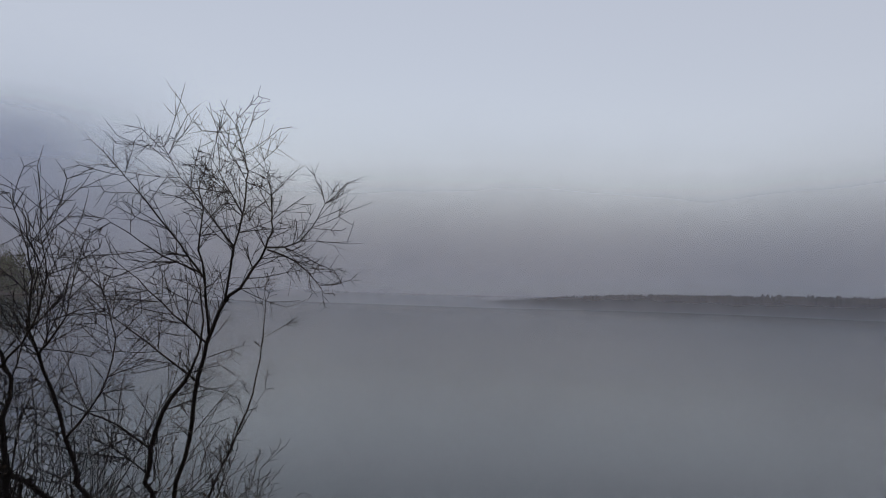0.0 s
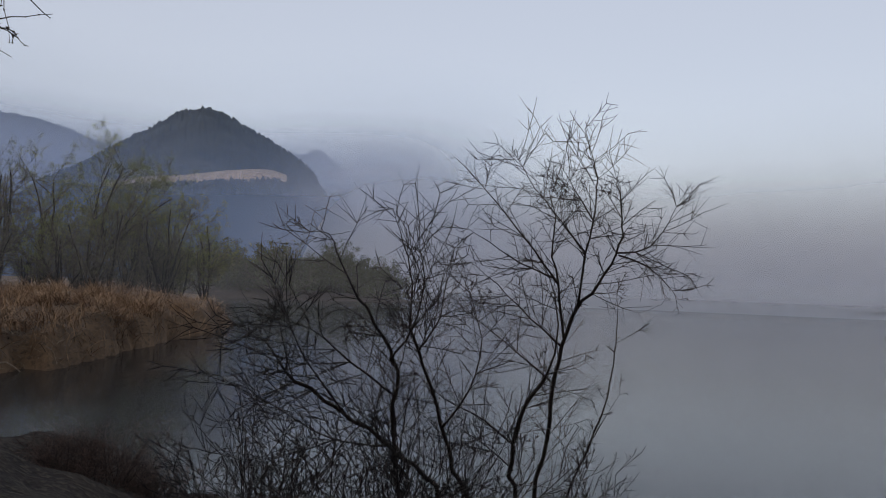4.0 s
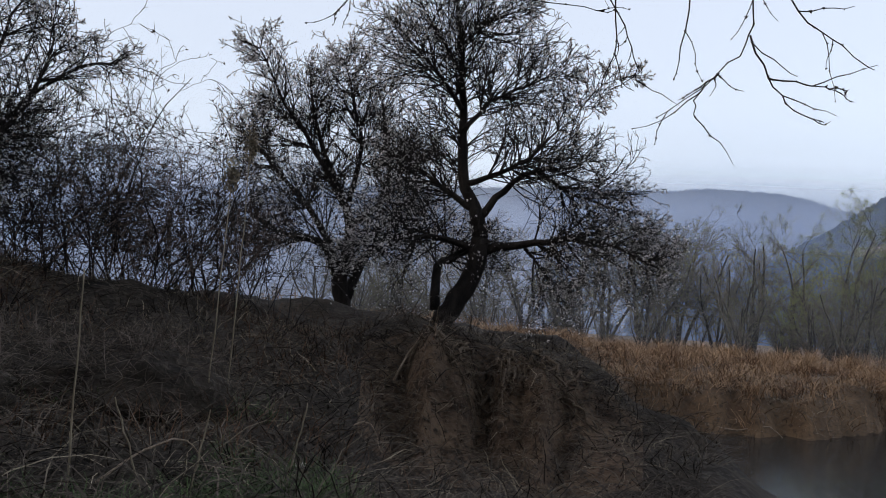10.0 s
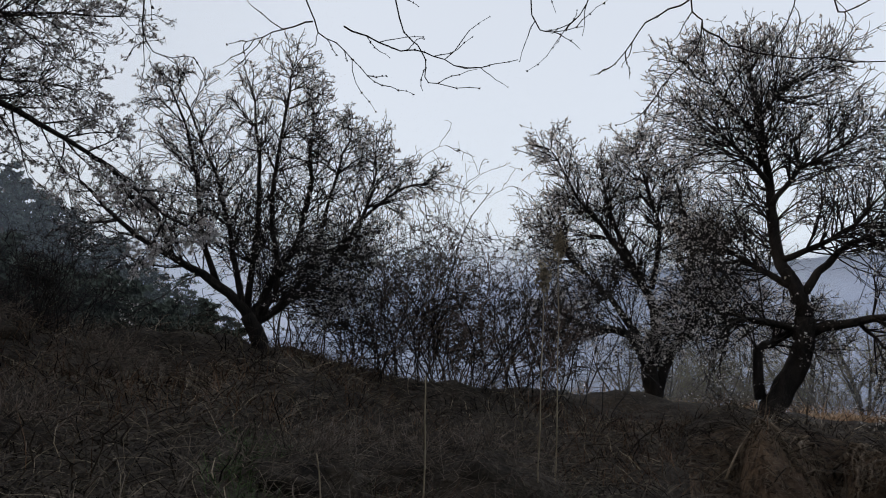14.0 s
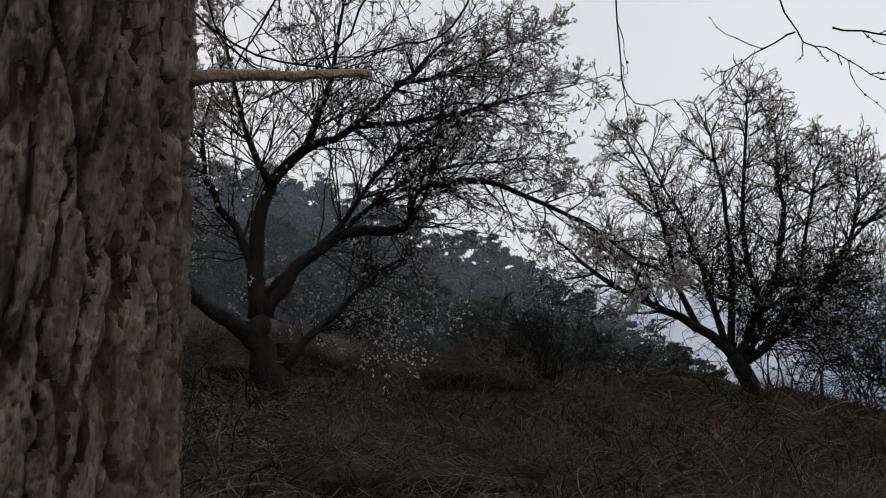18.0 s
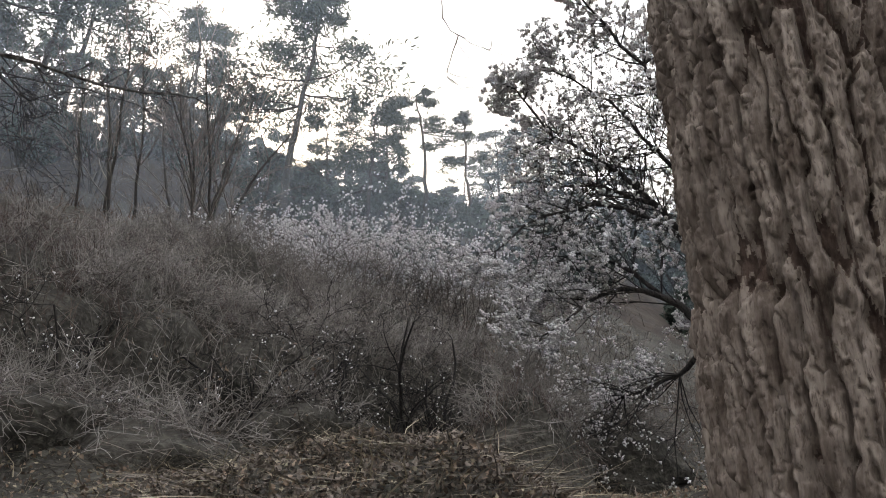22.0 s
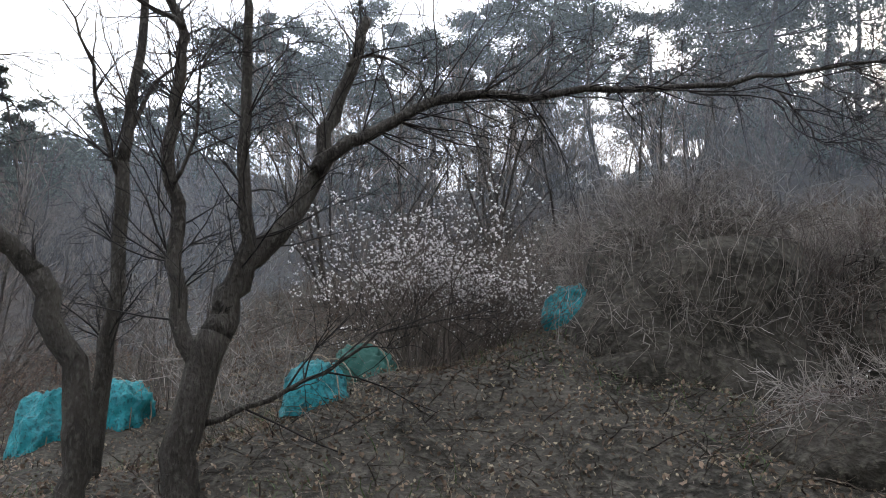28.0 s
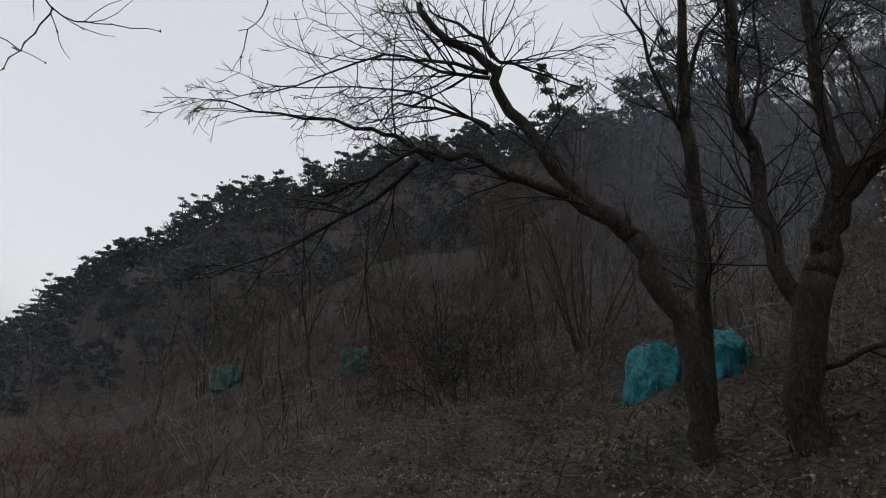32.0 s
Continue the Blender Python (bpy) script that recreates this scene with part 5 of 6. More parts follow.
# ---- pines ----
def pine(seed, height, lean=.12, crown=.45, pads=26, spread=.26, thick=120):
    """A red pine: a bare bent stem, level boughs and flat pads of needles at the top."""
    rs = np.random.default_rng(seed)
    stem, boughs, needles = [], [], []
    dx, dy = rs.normal(0, lean, 2)
    nodes = [(dx * height * t + .03 * height * math.sin(5 * t + seed) * t, dy * height * t, height * t - (.6 if t == 0 else 0)) for t in (0, .2, .4, .55, .7, .85, .97)]
    res = limb_path(nodes, height * .016, height * .004, stem, rs, .03)
    top = [q for q in res if q[3] > 1 - crown]
    for k in range(pads):
        p, d, r, t = top[rs.integers(0, len(top))]
        a = rs.uniform(0, 2 * math.pi)
        ln = height * spread * rs.uniform(.35, 1.0) * (1.25 - .75 * (t - (1 - crown)) / crown)
        e = p + Vector((math.cos(a) * ln, math.sin(a) * ln, ln * rs.uniform(-.02, .22)))
        mid = (p + e) / 2 + Vector((0, 0, -.06 * ln))
        limb_path([p, mid, e], r * .5, .012, boughs, rs, .03, 3)
        for c, s in ((e, 1.0), ((mid + e) / 2, .75), (e + Vector(rs.normal(0, .3 * ln, 3).tolist()) * .6, .7)):
            n = int(thick * s)
            sp = np.array([ln * .25 * s, ln * .25 * s, ln * .032 * s])
            needles.append(np.array(c[:]) + rs.normal(0, 1, (n, 3)) * sp)
    return stem, boughs, np.concatenate(needles)


def pine_thing(seed, height, place, label, turn=0.0, **kw):
    stem, boughs, nd = pine(seed, height, **kw)
    th = empty("pine_tree", place, label, "tree", "pines on the hillside", turn=turn)
    part_mesh("trunk", limb_mesh("trunk", stem, 7, M_GREYBARK), th)
    part_mesh("boughwork", tube_mesh("boughwork", boughs, 4, M_TWIG), th, kind="stuff")
    part_mesh("needles", fleck_mesh("needles", nd, height * .0115 * (120 / kw.get("thick", 120)) ** .5, M_NEEDLE, .26), th, kind="stuff")
    return th


def hill_place(az, r, sink=.3):
    p = on_ground(az, r, sink)
    return p


PINE_A = pine_thing(51, 10.5, hill_place(187, 25), "slender pine with flat needle pads on the slope", pads=26, crown=.55, spread=.3, thick=105)
PINE_B = pine_thing(52, 10.5, hill_place(205, 30), "tall pine with flat needle pads on the slope", pads=28, crown=.5, spread=.27, thick=105)
PINE_C = pine_thing(53, 8.0, hill_place(176, 30), "slim pine with a small high crown", pads=12, crown=.36, spread=.2)
PINE_D = pine_thing(54, 6.5, hill_place(181, 27), "dark low pine with broad needle pads", pads=22, crown=.65, spread=.32)
FAR_A = pine_thing(55, 8.5, hill_place(200, 46), "far pine with flat needle pads on the hill", pads=13, crown=.6, thick=26)
FAR_B = pine_thing(56, 8.0, hill_place(222, 50), "far pine with flat needle pads on the hill", pads=11, crown=.5, thick=26, spread=.3)
FAR_C = pine_thing(57, 7.0, hill_place(236, 52), "far round-topped pine on the hill", pads=16, crown=.7, thick=22, spread=.3)
FARS = [FAR_A, FAR_B, FAR_C]
MODELS = [PINE_A, PINE_B, PINE_C, PINE_D]


def copy_at(ob, place, turn, size):
    c = copy_thing(ob, Matrix.Translation(place) @ Matrix.Rotation(radians(turn), 4, "Z") @ Matrix.Scale(size, 4))
    return c


prs = np.random.default_rng(60)
for az, r, k, s in ((194, 36, 1, .9), (203, 34, 1, .95), (209, 27, 0, 1.1), (213, 33, 1, 1.0), (217, 29, 3, 1.2), (221, 34, 1, 1.05), (226, 30, 0, 1.1),
                    (230, 36, 1, 1.0), (234, 31, 1, .9), (238, 36, 0, 1.2), (244, 28, 1, .95), (250, 33, 0, 1.1), (207, 42, 1, 1.1), (224, 44, 1, 1.0), (170, 36, 3, .9), (168, 40, 0, .7),
                    (163, 38, 1, .6), (179, 33, 3, 1.0), (160, 44, 0, .7), (241, 24, 3, 1.1), (172, 29, 2, .8), (183, 30, 3, .8)):
    copy_at(MODELS[k], hill_place(az, r), prs.uniform(0, 360), s)
for i in range(34):
    az, r = prs.uniform(206, 262), prs.uniform(38, 54)
    copy_at(FARS[int(prs.integers(0, 3))], hill_place(az, r), prs.uniform(0, 360), prs.uniform(.75, 1.15))
for i in range(16):
    az, r = prs.uniform(158, 196), prs.uniform(48, 62)
    copy_at(FARS[2], hill_place(az, r), prs.uniform(0, 360), prs.uniform(.55, .8))


def ridge_z(azs, els, r_crest, r_foot, az, t):
    crest = EYE + r_crest * math.tan(radians(float(np.interp(az, azs, els))))
    r = r_foot + (r_crest - r_foot) * t
    p = polar(az, r)
    return r, max(-3 + (crest + 3) * t ** .8, ground_z(p.x, p.y))


RIDGE = ((228, 240, 250, 263.4, 271, 279.1, 288.7, 295.8, 301.6, 306, 312), (19, 20, 20.5, 20.5, 19.6, 17.6, 13.6, 9.0, 3.0, 1, -1), 120, 50)
SPUR = ((112, 116, 120.7, 125.9, 133.4, 141.3, 150, 160), (2, 4.4, 7.5, 11, 13.3, 15, 16, 17), 62, 30)
for i in range(110):
    az = prs.uniform(240, 303)
    t = 1 - abs(prs.normal(0, .28)) if i % 3 else .97
    t = min(max(t, .25), 1.0)
    r, z = ridge_z(*RIDGE, az, t)
    copy_at(FARS[int(prs.integers(0, 3))], polar(az, r, z - .6), prs.uniform(0, 360), prs.uniform(.55, .95))
for i in range(60):
    az = prs.uniform(114, 156)
    t = .98 if i % 3 == 0 else prs.uniform(.3, .97)
    r, z = ridge_z(*SPUR, az, t)
    copy_at(FARS[int(prs.integers(0, 3))], polar(az, r, z - .6), prs.uniform(0, 360), prs.uniform(.32, .6))
copy_at(PINE_D, polar(118, 56, 1.5), 40, 1.0)


def far_wood(name, places, label, seed):
    """A far wood that nobody could count: bare stems and clumped crowns in one object."""
    rs = np.random.default_rng(seed)
    forms = [pine(90 + q, 8.0, .1, .7, 10, .3, 15) for q in range(4)]
    segs, pts = [], []
    for p, s in places:
        stem, boughs, nd = forms[int(rs.integers(0, 4))]
        a = rs.uniform(0, 2 * math.pi)
        rot = np.array([[math.cos(a), -math.sin(a), 0], [math.sin(a), math.cos(a), 0], [0, 0, 1]]) * s
        o = np.array(p[:])
        segs += [(rot @ np.array(q[0]) + o, rot @ np.array(q[1]) + o, q[2] * s * 1.2, q[3] * s * 1.2) for q in stem[::3]]
        pts.append(nd @ rot.T + o)
    ob = empty(name, (0, 0, 0), label, "wood")
    ob["kind"] = "stuff"
    part_mesh("stemwork", tube_mesh("stemwork", segs, 4, M_GREYBARK), ob, kind="stuff")
    part_mesh("needles", fleck_mesh("needles", np.concatenate(pts), .24, M_NEEDLE, .35, rs), ob, kind="stuff")
    return ob


wood = []
for i in range(260):
    az = prs.uniform(236, 304)
    r, z = ridge_z(*RIDGE, az, min(1.0, max(.12, 1 - abs(prs.normal(0, .5)))))
    wood.append((polar(az, r, z - .5), prs.uniform(.5, .9)))
for i in range(200):
    az = prs.uniform(240, 303)
    r, z = ridge_z(*RIDGE, az, prs.uniform(.9, 1.0))
    wood.append((polar(az, r, z - .5), prs.uniform(.6, .95)))
for i in range(300):
    az = prs.uniform(246, 302)
    r, z = ridge_z(*RIDGE, az, prs.uniform(.93, 1.0))
    wood.append((polar(az, r, z - 1.6), prs.uniform(.4, .65)))
for i in range(260):
    az = prs.uniform(236, 302)
    r, z = ridge_z(*RIDGE, az, prs.uniform(.2, .7))
    wood.append((polar(az, r, z - .6), prs.uniform(.25, .45)))
far_wood("ridge_wood", wood, "dense dark pine wood covering the far ridge", 95)
wood = []
for i in range(420):
    az = prs.uniform(112, 162)
    r, z = ridge_z(*SPUR, az, prs.uniform(.2, 1.0))
    wood.append((polar(az, r, z - .5), prs.uniform(.3, .55)))
far_wood("spur_wood", wood, "dense dark wood on the spur", 96)
wood = []
for i in range(120):
    az, r = 156 + 60 * prs.uniform() ** 1.8, prs.uniform(42, 72)
    wood.append((hill_place(az, r), prs.uniform(.55, 1.0) * (.7 if az < 192 else 1)))
far_wood("hill_wood", wood, "dense pine wood on the crest of the hill", 97)
wood = []
for i in range(260):
    az, r = prs.uniform(154, 212), prs.uniform(27, 60)
    wood.append((hill_place(az, r, .6), prs.uniform(.18, .42)))
for i in range(60):
    az, r = prs.uniform(205, 256), prs.uniform(46, 60)
    wood.append((hill_place(az, r, .6), prs.uniform(.2, .36)))
far_wood("young_wood", wood, "dense young growth under the hillside pines", 98)


# ---- bare trees of the slope, the field and the far shore ----
def wood_model(name, seed, height, r, o, place, label, group, bark, twig, n_main=1, lean=.1, flecks=0, fleck_mat=None, fleck=.05):
    lev, tips, rs = bare_tree_mesh(seed, height, r, o, n_main, lean)
    th = empty(name, place, label, "tree", group)
    part_mesh("trunk", shoots_mesh("trunk", lev[0], 6, bark), th)
    part_mesh("branchwork", shoots_mesh("branchwork", lev[1], 4, twig), th, kind="stuff")
    part_mesh("twigwork", shoots_mesh("twigwork", lev[2] + lev[3], 3, twig), th, kind="stuff")
    if flecks:
        pts = tips[rs.integers(0, len(tips), flecks)] + rs.normal(0, fleck * 2, (flecks, 3))
        part_mesh("young_leaves", fleck_mesh("young_leaves", pts, fleck, fleck_mat, .4, rs), th, kind="stuff")
    return th


BARE = dict(levels=3, kids=(10, 4, 2), step=(.5, .3, .25, .2), wander=.10, up=(.5, .6, .4), angle=(22, 50), ratio=(.28, .45), rmin=.006, bare=.25)
MANY = dict(levels=3, kids=(8, 6, 3), step=(.45, .3, .25, .2), wander=.10, up=(.1, .25, .2), angle=(20, 50), ratio=(.36, .54), rmin=.0055, bare=.3)
FIELDW = dict(levels=3, kids=(9, 7, 4), step=(.8, .5, .45, .35), wander=.11, up=(.15, .25, .1), angle=(25, 58), ratio=(.36, .55), rmin=.011, bare=.22)
b1 = wood_model("bare_tree", 71, 7.5, .07, BARE, hill_place(199, 22), "thin bare tree in the hillside wood", "bare trees in the hillside wood", M_GREYBARK, M_GREYTWIG)
b2 = wood_model("bare_tree", 72, 6.0, .06, BARE, hill_place(210, 24), "thin bare tree in the hillside wood", "bare trees in the hillside wood", M_GREYBARK, M_GREYTWIG)
b3 = wood_model("multi_stem_tree", 73, 5.6, .05, MANY, hill_place(192.5, 17.5), "bare shrub-like tree with many fanned stems", "bare trees in the hillside wood", M_GREYBARK, M_GREYTWIG, 9, .28)
FARBARE = dict(levels=3, kids=(8, 3, 1), step=(.9, .5, .4, .3), wander=.10, up=(.5, .6, .4), angle=(22, 50), ratio=(.28, .45), rmin=.012, bare=.25)
b4 = wood_model("bare_tree", 74, 7.0, .07, FARBARE, hill_place(230, 48), "far bare tree on the wooded hill", "bare trees in the hillside wood", M_GREYBARK, M_GREYTWIG)
b5 = wood_model("bare_tree", 75, 6.0, .07, FARBARE, hill_place(244, 48), "far bare tree on the wooded hill", "bare trees in the hillside wood", M_GREYBARK, M_GREYTWIG)
for i in range(150):
    az, r = prs.uniform(192, 292), prs.uniform(16, 46)
    if i % 3 == 0:
        az, r = prs.uniform(208, 262), prs.uniform(24, 44)
    if az > 262:
        r = prs.uniform(22, 48)
    copy_at((b1, b2, b1, b2, b3)[i % 5], hill_place(az, r), prs.uniform(0, 360), prs.uniform(.6, 1.15))
for i in range(100):
    copy_at((b2, b3, b1)[i % 3], hill_place(prs.uniform(200, 264), prs.uniform(26, 50)), prs.uniform(0, 360), prs.uniform(.35, .65))
def join_copies(name, models, places, label):
    """Many far trees that nobody could count, joined part by part into one object."""
    ob = empty(name, (0, 0, 0), label, "wood")
    ob["kind"] = "stuff"
    for q, part_name in enumerate(("trunk", "branchwork", "twigwork")):
        V, F, base = [], [], 0
        for i, (p, turn, size) in enumerate(places):
            me = models[i % len(models)].children[q].data
            v = np.empty(len(me.vertices) * 3, np.float32)
            f = np.empty(len(me.loops), np.int32)
            me.vertices.foreach_get("co", v)
            me.loops.foreach_get("vertex_index", f)
            c, d = math.cos(turn) * size, math.sin(turn) * size
            V.append(v.reshape(-1, 3) @ np.array([[c, d, 0], [-d, c, 0], [0, 0, size]]) + np.array(p[:]))
            F.append(f.reshape(-1, 4) + base)
            base += len(v) // 3
        part_mesh(part_name, mesh_from(part_name, np.concatenate(V), np.concatenate(F), (M_GREYBARK, M_DARKTWIG, M_DARKTWIG)[q], True), ob, kind="stuff")


for i in range(70):
    copy_at((b2, b3, b1)[i % 3], hill_place(prs.uniform(254, 292), prs.uniform(17, 46)), prs.uniform(0, 360), prs.uniform(.3, .6))
wood = []
for i in range(230):
    az = prs.uniform(250, 306)
    t = min(1.0, max(.06, 1 - abs(prs.normal(0, .55)))) if i < 150 else prs.uniform(.04, .55)
    r, z = ridge_z(*RIDGE, az, t)
    wood.append((polar(az, r, z - .5), prs.uniform(0, 6.28), prs.uniform(.6, 1.0)))
join_copies("bare_wood", (b4, b5), wood, "grey leafless wood on the lower ridge")

w1 = wood_model("willow_tree", 81, 10.5, .16, FIELDW, on_ground(48.5, 66, .3), "willow in yellow-green bud beyond the reeds", "budding willows beyond the inlet", M_GREYBARK, M_FIELDTWIG, 6, .36, 15000, M_LEAFBUD, .055)
w2 = wood_model("willow_tree", 82, 8.5, .14, FIELDW, on_ground(56, 70, .3), "bare grey willow beyond the dry field", "budding willows beyond the inlet", M_GREYBARK, M_FIELDTWIG, 5, .26, 1200, M_LEAFBUD, .05)
w3 = wood_model("willow_tree", 83, 9.0, .14, dict(FIELDW, kids=(6, 4, 2), rmin=.03), polar(36, 153, -1.4), "far willow in green bud on the misty shore", "willows on the far shore", M_GREYBARK, M_GREYTWIG, 6, .45, 3200, M_FARLEAF, .2)
for az, r, s, k in ((45.8, 72, .9, 0), (51, 74, .95, 0), (43.6, 64, .6, 1), (47, 60, .55, 1), (53.5, 68, .8, 1), (58.5, 72, .9, 1), (61, 66, .8, 1), (63.5, 74, .95, 1), (66.5, 70, .75, 1), (69, 80, .9, 1), (72.5, 66, .7, 1),
                    (76, 70, .7, 1), (79, 80, .8, 1), (54.8, 64, .6, 1), (65, 62, .5, 1), (59.8, 80, 1.0, 1), (50, 62, .5, 0), (42.4, 80, .8, 0), (84, 85, .7, 1), (81, 60, .45, 1), (40.8, 92, .9, 0), (78, 58, .4, 1)):
    copy_at((w1, w2)[k], on_ground(az, r, .3), prs.uniform(0, 360), s * (1.05 if k == 0 else 1.45))
for i in range(60):
    copy_at(w2, on_ground(prs.uniform(43, 88), prs.uniform(57, 84), .5), prs.uniform(0, 360), prs.uniform(.28, .62))
for i in range(58):
    az = prs.uniform(27.5, 45)
    copy_at(w3, polar(az, prs.uniform(157, 170), -3.4), prs.uniform(0, 360), prs.uniform(.75, 1.3) * (1.0 if az > 31 else .8))

# ---- thickets ----
BRAMBLE = dict(levels=3, kids=(5, 4, 2), step=(.22, .13, .1, .09), wander=.13, up=(-.25, -.1, .1), angle=(25, 70), ratio=(.36, .6), rmin=.0030, bare=.2)
VINE = dict(levels=3, kids=(6, 4, 2), step=(.25, .15, .12, .1), wander=.2, up=(.3, .0, -.4), angle=(25, 70), ratio=(.35, .55), rmin=.005, bare=.15)
bush("blossom_bush", on_ground(186, 17.2, .1), 2.6, 101, "wild bush in white blossom above the brambles", M_GREYTWIG, 60, 4200, M_BLOSSOM, .026, group="white-flowering bushes", crest=.6)
bush("blossom_bush", on_ground(180, 17.6, .1), 2.6, 102, "wild bush in white blossom above the brambles", M_GREYTWIG, 60, 4000, M_BLOSSOM, .026, group="white-flowering bushes", crest=.6)
bush("blossom_bush", on_ground(173.5, 18, .1), 2.5, 103, "wild bush in white blossom above the brambles", M_GREYTWIG, 60, 3600, M_BLOSSOM, .026, group="white-flowering bushes", crest=.6)
bush("blossom_bush", on_ground(234.5, 8.7, .1), 1.75, 104, "bare-stemmed bush in white blossom between the tarps", M_GREYTWIG, 70, 4200, M_BLOSSOM, .0135, group="white-flowering bushes", height=1.9, crest=.55)
bush("blossom_bush", on_ground(230.5, 9.8, .1), 1.5, 105, "bare-stemmed bush with sparse white blossom", M_GREYTWIG, 70, 1500, M_BLOSSOM, .0125, group="white-flowering bushes", height=1.2)
k = 0
for az, r, s, m in ((190, 11.5, 1.7, 0), (185, 11, 1.8, 1), (180, 11.5, 1.7, 0), (175.5, 12.5, 1.7, 1), (195, 12.5, 1.6, 0), (199, 11.5, 1.5, 1), (203, 11, 1.5, 0), (213, 9.5, 1.7, 0), (217, 9, 1.5, 1), (209, 11.5, 1.5, 0), (206, 14.5, 1.8, 1),
                    (200, 15, 1.9, 0), (213, 14, 1.9, 1), (219, 12.5, 1.8, 1), (224, 12.5, 1.9, 0), (236, 12, 1.9, 1), (243, 11.5, 1.8, 0), (249, 13, 1.9, 1), (257, 14, 1.8, 1), (263, 14, 1.9, 0), (269, 16, 1.9, 1), (275, 18, 2.0, 1),
                    (281, 19, 2.0, 0), (287, 17, 2.0, 1), (293, 16, 2.0, 0), (299, 15, 1.8, 1), (231, 16, 2.2, 1), (240, 17, 2.2, 1), (168, 13, 1.6, 0), (165, 15, 1.6, 1), (161, 13, 1.5, 0), (157, 15, 1.6, 1), (305, 14, 1.6, 0), (284, 25, 2.4, 1), (291, 24, 2.4, 0), (298, 22, 2.4, 1), (188, 13, 2.0, 1), (183, 13.2, 2.0, 0), (178.5, 13.8, 2.0, 1), (193, 14.5, 1.9, 1), (197, 9.5, 1.2, 0), (191, 9, 1.1, 1), (220, 10.5, 1.6, 0), (216, 11.5, 1.7, 0), (209.5, 9.2, 1.3, 0), (227, 13.5, 1.9, 1), (234, 13.5, 1.9, 0), (246.5, 9.5, 1.2, 1), (251, 11, 1.5, 0), (266, 11.5, 1.4, 1), (270.5, 12.5, 1.6, 0), (276.5, 14, 1.7, 1), (204, 17.5, 2.1, 1), (211, 18, 2.2, 1), (218, 16.5, 2.2, 0), (170, 11.5, 1.4, 1), (166, 12, 1.4, 0)):
    k += 1
    if 172 < az < 226 and 8.8 < r < 13.4 and k % 3:
        continue
    bush("bramble", on_ground(az, r, .1), s, 200 + k, "tangled leafless bramble thicket, grey-brown" if m == 0 else "tangled leafless thicket of red-brown stems", (M_GREYTWIG, M_GREYTWIG if 200 < az < 250 else M_REDTWIG, M_PALETWIG, M_TWIG)[m if k % 3 else 2 + k % 2], 11 if r < 13.6 and az < 226 else 18, 200 if m else 300, M_DEADLEAF if m else M_STRAW2, .022 if m else .012, o=BRAMBLE, girth=.0055, group="bramble thickets on the slope")
for az, r, s, h in ((88.5, 18, 3.0, 1.7), (91, 17, 4.2, 2.0), (86.6, 18, 2.4, 1.8), (93.5, 17, 4.6, 2.0), (95.5, 16.5, 4.3, 2.0), (97.5, 17, 3.8, 1.8), (99.5, 16, 3.0, 1.7), (102.5, 16.5, 3.0, 1.7), (105, 15.5, 3.2, 1.9), (101, 14.5, 2.4, 1.9), (107.5, 15, 2.6, 1.9), (92.2, 15.8, 2.6, 1.4), (96.4, 15.4, 2.6, 1.4)):
    k += 1
    bush("vine_thicket", on_ground(az, r, .1), s, 200 + k, "dark thicket of bare stems hung with withered vine leaves", (M_REDTWIG, M_TWIG, M_TWIG)[k % 3] if az > 90 else M_DARKTWIG, 9 if az > 90 else 7, 480 if az > 90 else 120, M_DARKLEAF, .032, o=dict(VINE, wander=.24, kids=(8, 5, 2)), group="vine thickets behind the mound", height=h)
for az, r, s in ((181, 9.8, 1.9), (176.5, 10.2, 2.0), (185.5, 9.5, 1.6), (189.5, 9.0, 1.4), (172.5, 9.6, 1.7), (199, 8.4, 1.3)):
    k += 1
    bush("crooked_bush", on_ground(az, r, .1), s, 200 + k, "low crooked bush with dark stems and a few white flowers", M_TWIG, 6, 160, M_BLOSSOM, .010, o=dict(VINE, wander=.26, kids=(6, 5, 3), rmin=.0036), group="crooked bushes among the vines", height=.8, girth=.022)
for az, r, s in ((124, 13.5, 1.7), (122.6, 14, 1.4), (127, 15, 1.3)):
    k += 1
    bush("bare_bush", on_ground(az, r, .1), s, 200 + k, "upright bare bush on the mound", M_TWIG, 14, 300, M_DARKLEAF, .02, o=VINE, group="bare bushes on the mound", height=2.2)
for az, r, s in ((22, 9.2, 1.5), (27, 7.6, 1.4), (31, 7.4, 1.4), (35, 7.6, 1.3), (17, 10, 1.2), (38, 9.0, 1.2), (13, 10.2, 1.0), (24.5, 8.6, 1.9), (29, 7.8, 1.7), (36.5, 7.4, 1.3)):
    k += 1
    bush("waterside_scrub", on_ground(az, r, .1), s, 200 + k, "tangle of thin dark stems at the water's edge", M_TWIG, 11, 60, M_DARKLEAF, .016, group="scrub at the water's edge", height=1.5,
         girth=.006, o=dict(levels=2, kids=(6, 4, 2), step=(.18, .12, .1, .1), wander=.10, up=(.1, .1, 0), angle=(25, 60), ratio=(.38, .65), rmin=.0040, bare=.15))
for az, r, s in ((45.5, 13, .95), (43, 13.5, .7), (48, 13, .8)):
    k += 1
    bush("waterside_scrub", on_ground(az, r, .15), s, 200 + k, "rounded clump of brown stems standing in the inlet", M_REDTWIG, 90, 0, None, .02, group="scrub at the water's edge", height=1.0)


